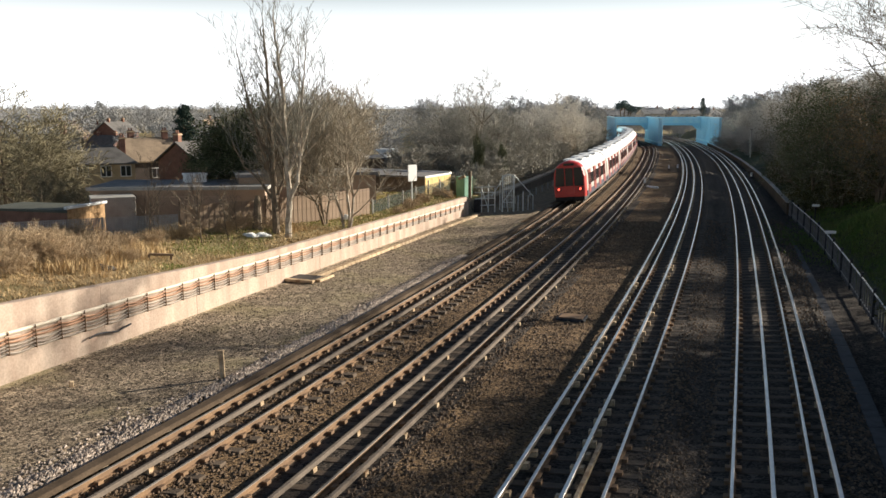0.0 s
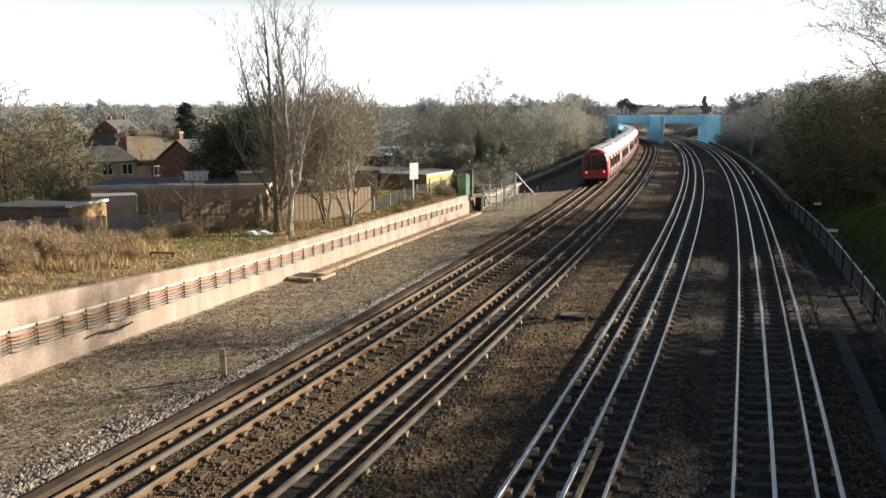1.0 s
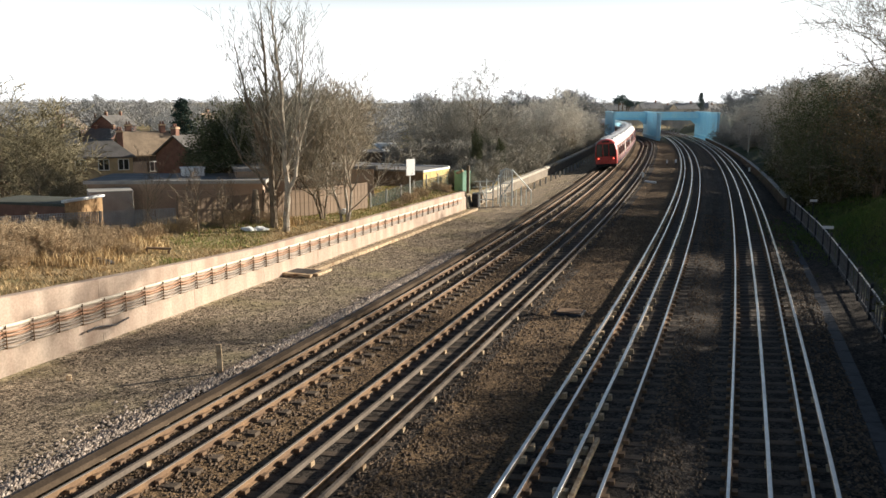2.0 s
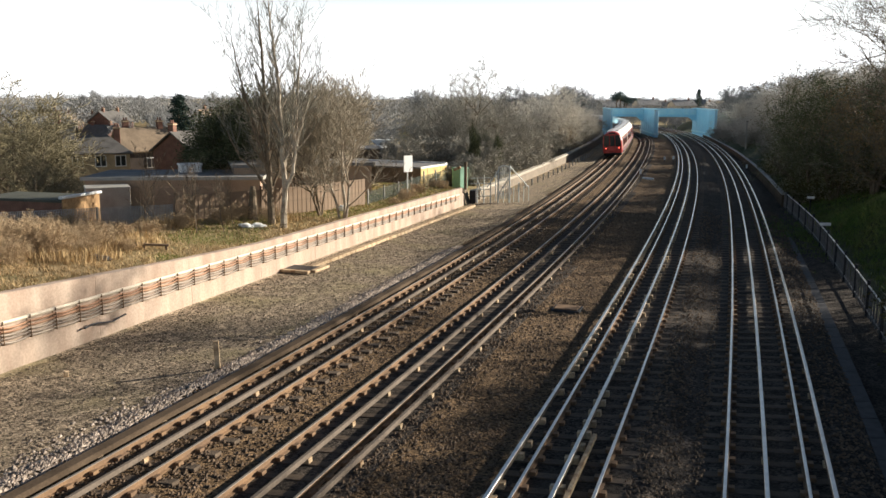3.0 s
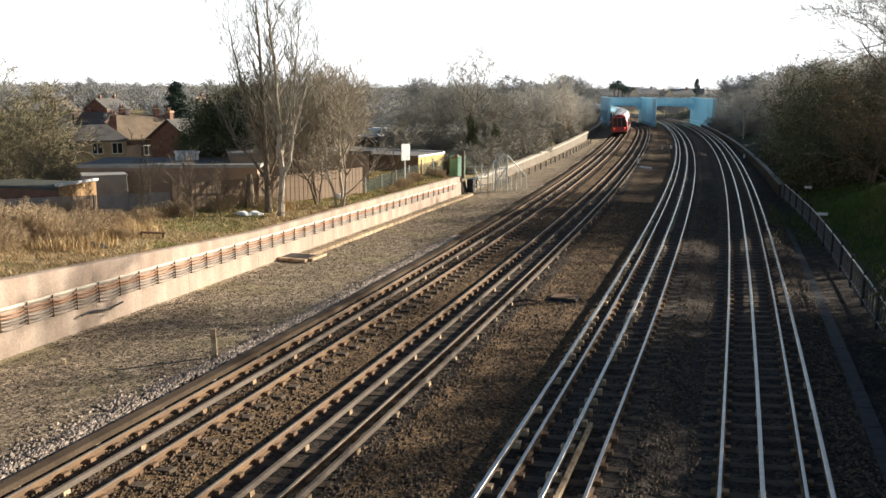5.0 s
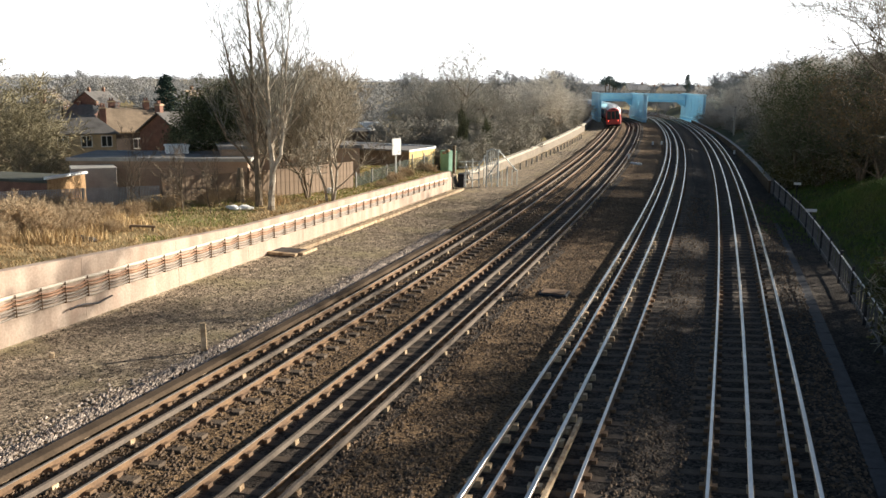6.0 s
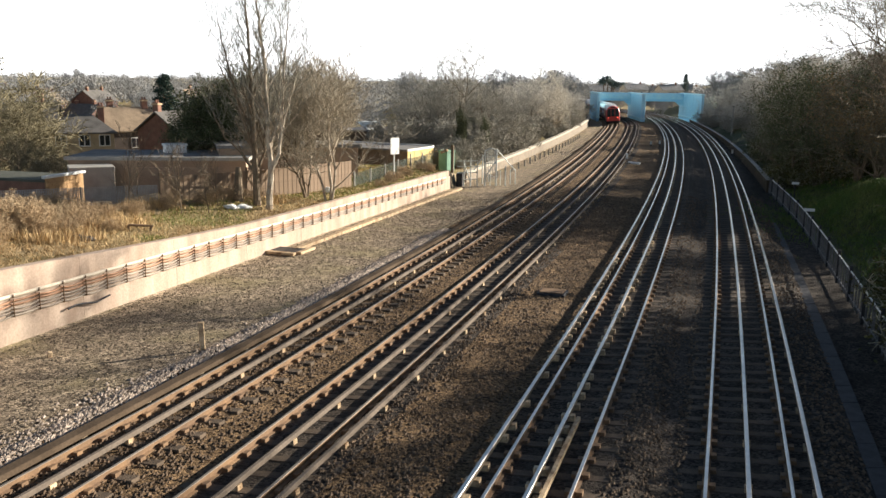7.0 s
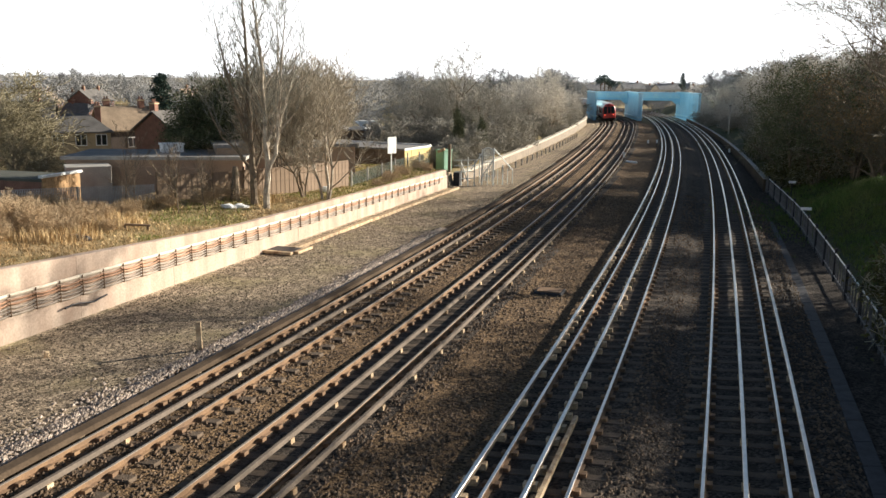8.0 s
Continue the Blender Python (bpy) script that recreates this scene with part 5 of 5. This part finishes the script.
part("pit_frame", B(-0.65, 0.65, -0.5, 0.5, -0.1, 0.10, bevel=0.02), M_IRON, P1)
part("board", B(-0.7, 0.75, -0.85, -0.58, 0.0, 0.12, bevel=0.015), M_INSUL, P1, "pale loose board")
part("board", B(0.7, 0.95, -0.5, 0.9, 0.0, 0.12, bevel=0.015), M_INSUL, P1, "pale loose board")


def sack(name, x, y, s, material, label, seed, squash=0.5):
    bm = bmesh.new()
    bmesh.ops.create_icosphere(bm, subdivisions=3, radius=1)
    for v in bm.verts:
        n = noise.noise(v.co * 1.7 + Vector((seed, 0, 0)))
        v.co = Vector((v.co.x * s * (1 + 0.4 * n), v.co.y * s * 0.55 * (1 + 0.3 * n), max(-0.25, v.co.z) * s * squash * (1 + 0.4 * n)))
    ob = part(name, bm, material)
    ob.matrix_basis = pose(x, y, ground_z(x, y) + s * squash * 0.2, 0, 8, 25)
    tagged(ob, label, "rubbish")


sack("white_sack", -9.2, 41.0, 0.42, M_WHITE, "crumpled white sack lying in the grass", 1, 0.35)
sack("white_sack", -8.7, 41.3, 0.40, M_WHITE, "crumpled white sack lying in the grass", 4, 0.35)
sack("white_sack", -5.9, 49.4, 0.38, M_WHITE, "white bag caught by the fence", 7, 0.9)
sack("white_sack", -5.4, 48.2, 0.32, M_WHITE, "white bag caught by the fence", 8, 0.8)
sack("dark_rubbish_bag", -12.2, 30.6, 0.45, M_IRON, "dark rubbish bag on the dry grass", 9, 0.4)


# ---- grass, scrub and stones ----
def blades(name, material, spots, seed, hmin, hmax, width, lean, label, category):
    rng = random.Random(seed)
    v, f = [], []
    for x, y in spots:
        z = ground_z(x, y) - 0.03
        for _ in range(4):
            h, a = rng.uniform(hmin, hmax), rng.uniform(0, 6.28)
            ox, oy = x + rng.gauss(0, 0.08), y + rng.gauss(0, 0.08)
            dx, dy = math.cos(a) * h * lean * rng.random(), math.sin(a) * h * lean * rng.random()
            wx, wy = -math.sin(a) * width, math.cos(a) * width
            k = len(v)
            v += [(ox - wx, oy - wy, z), (ox + wx, oy + wy, z), (ox + dx * 0.4 + wx * 0.7, oy + dy * 0.4 + wy * 0.7, z + h * 0.6), (ox + dx * 0.4 - wx * 0.7, oy + dy * 0.4 - wy * 0.7, z + h * 0.6), (ox + dx, oy + dy, z + h)]
            f += [(k, k + 1, k + 2, k + 3), (k + 3, k + 2, k + 4)]
    ob = raw(name, v, f, material)
    return tagged(ob, label, category, kind="stuff")


grng = random.Random(15)
straw, green, tall = [], [], []
while len(straw) < 15000:
    y = grng.uniform(18, 64)
    d = 0.42 + 11 * grng.random() ** 1.3
    x = wall_x(y) - d
    n = noise.noise((x * 0.25, y * 0.25, 5.0))
    if n + 0.02 * (y - 38) > 0.12 and d < 7:
        if len(green) < 9000:
            green.append((x, y))
        if grng.random() < 0.5:
            continue
    straw.append((x, y))
    if (d > 4.0 and y < 37 and n < 0.08) or (d > 2.2 and 29 < y < 44 and n < -0.05):
        tall.append((x, y))
blades("dry_grass", M_STRAW, straw, 1, 0.04, 0.2, 0.013, 2.0, "long dry straw-coloured grass on the bank", "grass")
blades("green_grass", M_GREENGRASS, green, 2, 0.05, 0.16, 0.012, 0.8, "short green grass on the bank", "grass")
blades("tall_dry_grass", M_STRAW, tall, 3, 0.2, 0.6, 0.012, 0.6, "tall dead grass and stalks along the fence", "grass")
rg = []
while len(rg) < 16000:
    y = grng.uniform(22, 62)
    d = 1.2 + 13 * grng.random()
    rg.append((right_x(y) + d, y))
while len(rg) < 24000:
    rg.append((24.3 + grng.gauss(0, 2.2), 45.5 + grng.gauss(0, 3.4)))
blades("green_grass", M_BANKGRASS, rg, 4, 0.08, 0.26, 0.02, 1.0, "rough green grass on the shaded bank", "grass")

SHRUB = tree_thing("shrub", bare_tree(71, 1.7, 0.022, spread=0.6, up=0.3, fork=0.02, density=1.3, levels=3, minr=0.006, stems=6, lean=0.3), on_ground(-15.6, 32.6), "dry leafless shrub of tangled tan stems", "shrub", M_DRY, M_DRY, "bank shrubs")
srng = random.Random(31)
for i in range(95):
    y = srng.uniform(23, 41)
    d = srng.uniform(3.6, 13.0)
    if wall_x(y) - d > -0.40 * y:
        continue
    put(SHRUB, wall_x(y) - d, y, srng.uniform(0, 6.28), srng.uniform(0.35, 0.75) * (1.0 if y > 33 else 1.2))
for x, y, s in ((-14.8, 31.0, 0.9), (-15.4, 30.0, 1.0), (-16.6, 31.5, 1.1), (-9.6, 43.0, 0.6), (-13.9, 34.2, 0.75), (-13.2, 35.6, 0.6), (-12.6, 37.5, 0.5), (-11.6, 39.5, 0.55), (-10.4, 41.5, 0.6), (-8.6, 43.4, 0.5), (-12.2, 33.5, 0.4), (-14.4, 36.5, 0.5), (-15.6, 35.2, 0.6)):
    put(SHRUB, x, y, srng.uniform(0, 6.28), s)
for i in range(9):
    y = srng.uniform(50, 63)
    put(SHRUB, wall_x(y) - srng.uniform(0.7, 2.6), y, srng.uniform(0, 6.28), srng.uniform(0.3, 0.5))
SAPLING = tree_thing("sapling", bare_tree(81, 3.4, 0.035, spread=0.42, up=0.8, fork=0.2, density=0.8, levels=3, minr=0.007), on_ground(-10.9, 38.6), "thin bare sapling in dry grass", "sapling", M_BARK, M_BARK, "saplings")
for x, y, s in ((-9.9, 39.4, 0.8), (-12.6, 38.2, 0.75), (-10.0, 41.6, 0.9), (-13.6, 39.5, 1.15), (-11.4, 40.6, 0.95), (-2.9, 53.5, 0.8)):
    put(SAPLING, x, y, srng.uniform(0, 6.28), s)

# garden trees and the dark conifer among the houses
GARDEN = tree_thing("tree", bare_tree(91, 8.0, 0.14, spread=0.6, up=0.35, fork=0.08, density=1.1, levels=4, minr=0.016, stems=2), on_ground(-28.5, 60), "bare garden tree of tangled olive-brown twigs", "tree", M_BARK, M_TWIG_G, "garden trees")
gr = random.Random(17)
for x, y, s in ((-36, 64, 1.1), (-33.5, 66, 1.6), (-36.5, 72, 1.3), (-39, 74, 1.2), (-39.5, 80, 1.0), (-44, 82, 1.3), (-25.5, 57, 0.6), (-19, 92, 0.8), (-14.5, 74, 0.7), (-40, 88, 0.9), (-24.6, 74, 0.52), (-22.6, 75, 0.5), (-20.6, 74, 0.5)):
    put(GARDEN, x, y, gr.uniform(0, 6.28), s)


def conifer(seed, h, r):
    rng = random.Random(seed)
    w, pts = Wood(), []
    w.seg(Vector((0, 0, -0.3)), Vector((0, 0, h)), 0.16, 0.02, 7)
    for i in range(150):
        f = (i / 150) ** 0.85
        z = h * (0.08 + 0.9 * f)
        a, L = rng.uniform(0, 6.28), 0.85 * r * (1.04 - f) ** 0.6 * rng.uniform(0.6, 1.1)
        tip = Vector((math.cos(a) * L, math.sin(a) * L, z - 0.1 * L + 0.25))
        w.seg(Vector((0, 0, z)), tip, 0.035, 0.01, 3)
        pts += [Vector((0, 0, z)).lerp(tip, t) for t in (0.4, 0.65, 0.85, 1.0)]
    return w, leaves_at(pts, rng, 14, 0.15, 0.24)


cw, cl = conifer(6, 12.2, 3.6)
CON = thing("conifer", on_ground(-34.5, 116), "dark green conifer rising among houses", "tree")
raw("trunk", cw.v, cw.f, M_BARK, CON)
raw("foliage", cl[0], cl[1], M_NEEDLE, CON)


def pine(x, y, z, h):
    """A pine: bare leaning stems with flat clumps of needles at their ends."""
    rng = random.Random(19)
    w, pts = Wood(), []
    for sx, f in ((-1.6, 0.9), (0.3, 1.0), (2.2, 0.82), (3.4, 0.9)):
        top = Vector((sx, 0.3 * sx, h * f))
        w.seg(Vector((sx * 0.2, 0, -0.4)), top, 0.30, 0.09, 6)
        for k in range(5):
            tip = top + Vector((rng.gauss(0, 1.0), rng.gauss(0, 0.8), rng.uniform(-1.6, 0.1)))
            w.seg(top.lerp(Vector((0, 0, 0)), 0.12 + 0.05 * k), tip, 0.07, 0.03, 4)
            pts += [tip + Vector((rng.gauss(0, 0.5), rng.gauss(0, 0.5), rng.gauss(0, 0.16))) for _ in range(9)]
    t = thing("pine_tree", pose(x, y, z), "flat-topped dark pine rising beyond the bridge", "tree")
    raw("trunk", w.v, w.f, M_BARK, t)
    lv = leaves_at(pts, rng, 18, 0.26, 0.42)
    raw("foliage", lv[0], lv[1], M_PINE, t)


pine(62.0, 300, -0.8, 10.2)
C2 = thing("conifer", pose(124.5, 420, 0.0), "slim dark conifer on the hill beyond the bridge", "tree")
raw("trunk", cw.v, cw.f, M_BARK, C2)
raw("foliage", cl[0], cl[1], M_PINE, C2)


# ---- far woods: bare crowns on the rising ground ----
def far_ground(x, y):
    if y < 260:
        return ground_z(x, y)
    return -0.4 - min(2.0, (y - 260) * 0.01) + min(7.0, max(0, y - 320) * 0.012)


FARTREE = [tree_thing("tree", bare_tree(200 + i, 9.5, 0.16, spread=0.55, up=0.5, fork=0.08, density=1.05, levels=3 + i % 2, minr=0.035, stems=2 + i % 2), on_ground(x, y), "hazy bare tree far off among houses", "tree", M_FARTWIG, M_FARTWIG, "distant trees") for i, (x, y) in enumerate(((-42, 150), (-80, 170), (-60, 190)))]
wr = random.Random(41)


def far_tree(x, y, s):
    c = copy_thing(wr.choice(FARTREE), Matrix.Translation((x, y, far_ground(x, y) - 0.1)) @ Matrix.Rotation(wr.uniform(0, 6.28), 4, "Z"))
    c.scale = (s * 1.2, s * 1.2, s)


for i in range(55):
    y = wr.uniform(125, 330)
    u = wr.uniform(-0.60, 0.03)
    if -0.41 < u < -0.25 and y < 150:
        continue
    far_tree(u * y, y, wr.uniform(0.55, 1.0))
for i in range(24):
    y = wr.uniform(200, 330)
    far_tree(wr.uniform(0.02, 0.17) * y, y, wr.uniform(0.75, 1.05))
for i in range(26):
    y = wr.uniform(178, 330)
    x = wr.uniform(0.33, 0.62) * y
    if x > right_x(y) + 4:
        far_tree(x, y, wr.uniform(0.7, 1.1))
for i in range(9):
    y = wr.uniform(270, 340)
    far_tree(wr.uniform(0.15, 0.30) * y, y, wr.uniform(0.4, 0.55))


for i in range(22):
    y = wr.uniform(222, 275)
    far_tree(max(line_x("D", y) + 5, wr.uniform(0.20, 0.29) * y), y, wr.uniform(0.3, 0.48))


def far_woods(name, spots, seed, hmin, hmax, material, label):
    """Crowns of many short twig strokes; too far to tell apart."""
    rng = random.Random(seed)
    v, f = [], []
    for x, y, z in spots:
        h, r = rng.uniform(hmin, hmax), rng.uniform(3.0, 6.5)
        for i in range(260):
            a, u = rng.uniform(0, 6.28), rng.random()
            q = r * math.sqrt(rng.random()) * math.sqrt(max(0.05, 1.0 - u * u * 0.9))
            c = Vector((x + math.cos(a) * q, y + math.sin(a) * q, z + h * (0.02 + 0.9 * u)))
            d = Vector((rng.gauss(0, 0.5), rng.gauss(0, 0.5), 0.6)).normalized() * rng.uniform(0.35, 0.9)
            s = Vector((rng.gauss(0, 1), rng.gauss(0, 1), rng.gauss(0, 0.4))).normalized() * rng.uniform(0.06, 0.20)
            k = len(v)
            v += [tuple(c - s), tuple(c + s), tuple(c + d)]
            f.append((k, k + 1, k + 2))
    return tagged(raw(name, v, f, material), label, "woods", kind="stuff")


spots = []
for i in range(1900):
    y = 250 + 550 * wr.random() ** 1.2
    x = wr.uniform(-0.66, 0.66) * y
    if y < 330 and line_x("A", y) - 12 < x < line_x("D", y) + 12:
        continue
    low = 0.18 < x / y < 0.31
    if y < 300 and low:
        continue
    spots.append((x, y, far_ground(x, y) - (1.8 if low and y < 440 else 0)))
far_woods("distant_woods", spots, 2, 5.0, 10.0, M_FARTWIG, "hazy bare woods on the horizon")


# ---- loose stones of the ballast ----
def stones(name, spots, seed, smin, smax, material, label):
    rng = random.Random(seed)
    v, f = [], []
    for x, y in spots:
        s, z, k = rng.uniform(smin, smax), ground_z(x, y), len(v)
        for dx, dy, dz in ((1, 0, 0.1), (0, 1, 0), (-1, 0.1, 0.05), (0.1, -1, 0), (0.15, 0.1, 0.9), (0, 0, -0.5)):
            v.append((x + s * dx * rng.uniform(0.6, 1.2), y + s * dy * rng.uniform(0.6, 1.2), z + s * 0.25 + s * dz * rng.uniform(0.6, 1.1)))
        for a, b in ((0, 1), (1, 2), (2, 3), (3, 0)):
            f += [(k + a, k + b, k + 4), (k + b, k + a, k + 5)]
    return tagged(raw(name, v, f, material), label, "stones", kind="stuff")


st = random.Random(23)
sp, fr = [], []
while len(sp) < 26000:
    y = 12 + 45 * st.random() ** 1.7
    x = st.uniform(line_x("A", y) - 1.6, line_x("D", y) + 2.4)
    if all(abs(x - line_x(k, y)) > 1.25 for k in "BCD"):
        sp.append((x, y))
stones("ballast_stone", sp, 1, 0.022, 0.06, M_STONE, "brown crushed-stone ballast between the rails")
while len(fr) < 9000:
    y = 10 + 34 * st.random() ** 1.5
    fr.append((line_x("A", y) - 1.72 - abs(st.gauss(0, 0.36)) * (1.6 if y < 22 else 1.0), y))
stones("fresh_ballast", fr, 2, 0.03, 0.07, M_FRESH, "pale fresh ballast shoulder along the rusty line")
cs = []
while len(cs) < 12000:
    y = 12 + 45 * st.random() ** 1.6
    cs.append((st.uniform(wall_x(y) + 0.3, line_x("A", y) - 1.8), y))
stones("cess_stone", cs, 3, 0.015, 0.045, M_CESS_S, "small grey-brown stones of the cess")

# broken timber rail left standing in the dry grass
T1 = thing("timber_trestle", on_ground(-11.3, 34.0, 0.3), "low broken timber trestle standing in dry grass", "trestle")
part("bar", B(-0.45, 0.5, -0.05, 0.05, 0.22, 0.31, bevel=0.015, m=pose(0, 0, 0, 0, 5, 0)), M_PANEL, T1)
for x in (-0.42, 0.42):
    part("leg", B(x - 0.05, x + 0.05, -0.05, 0.05, -0.1, 0.26 - 0.07 * x, bevel=0.012), M_PANEL, T1)
motions()
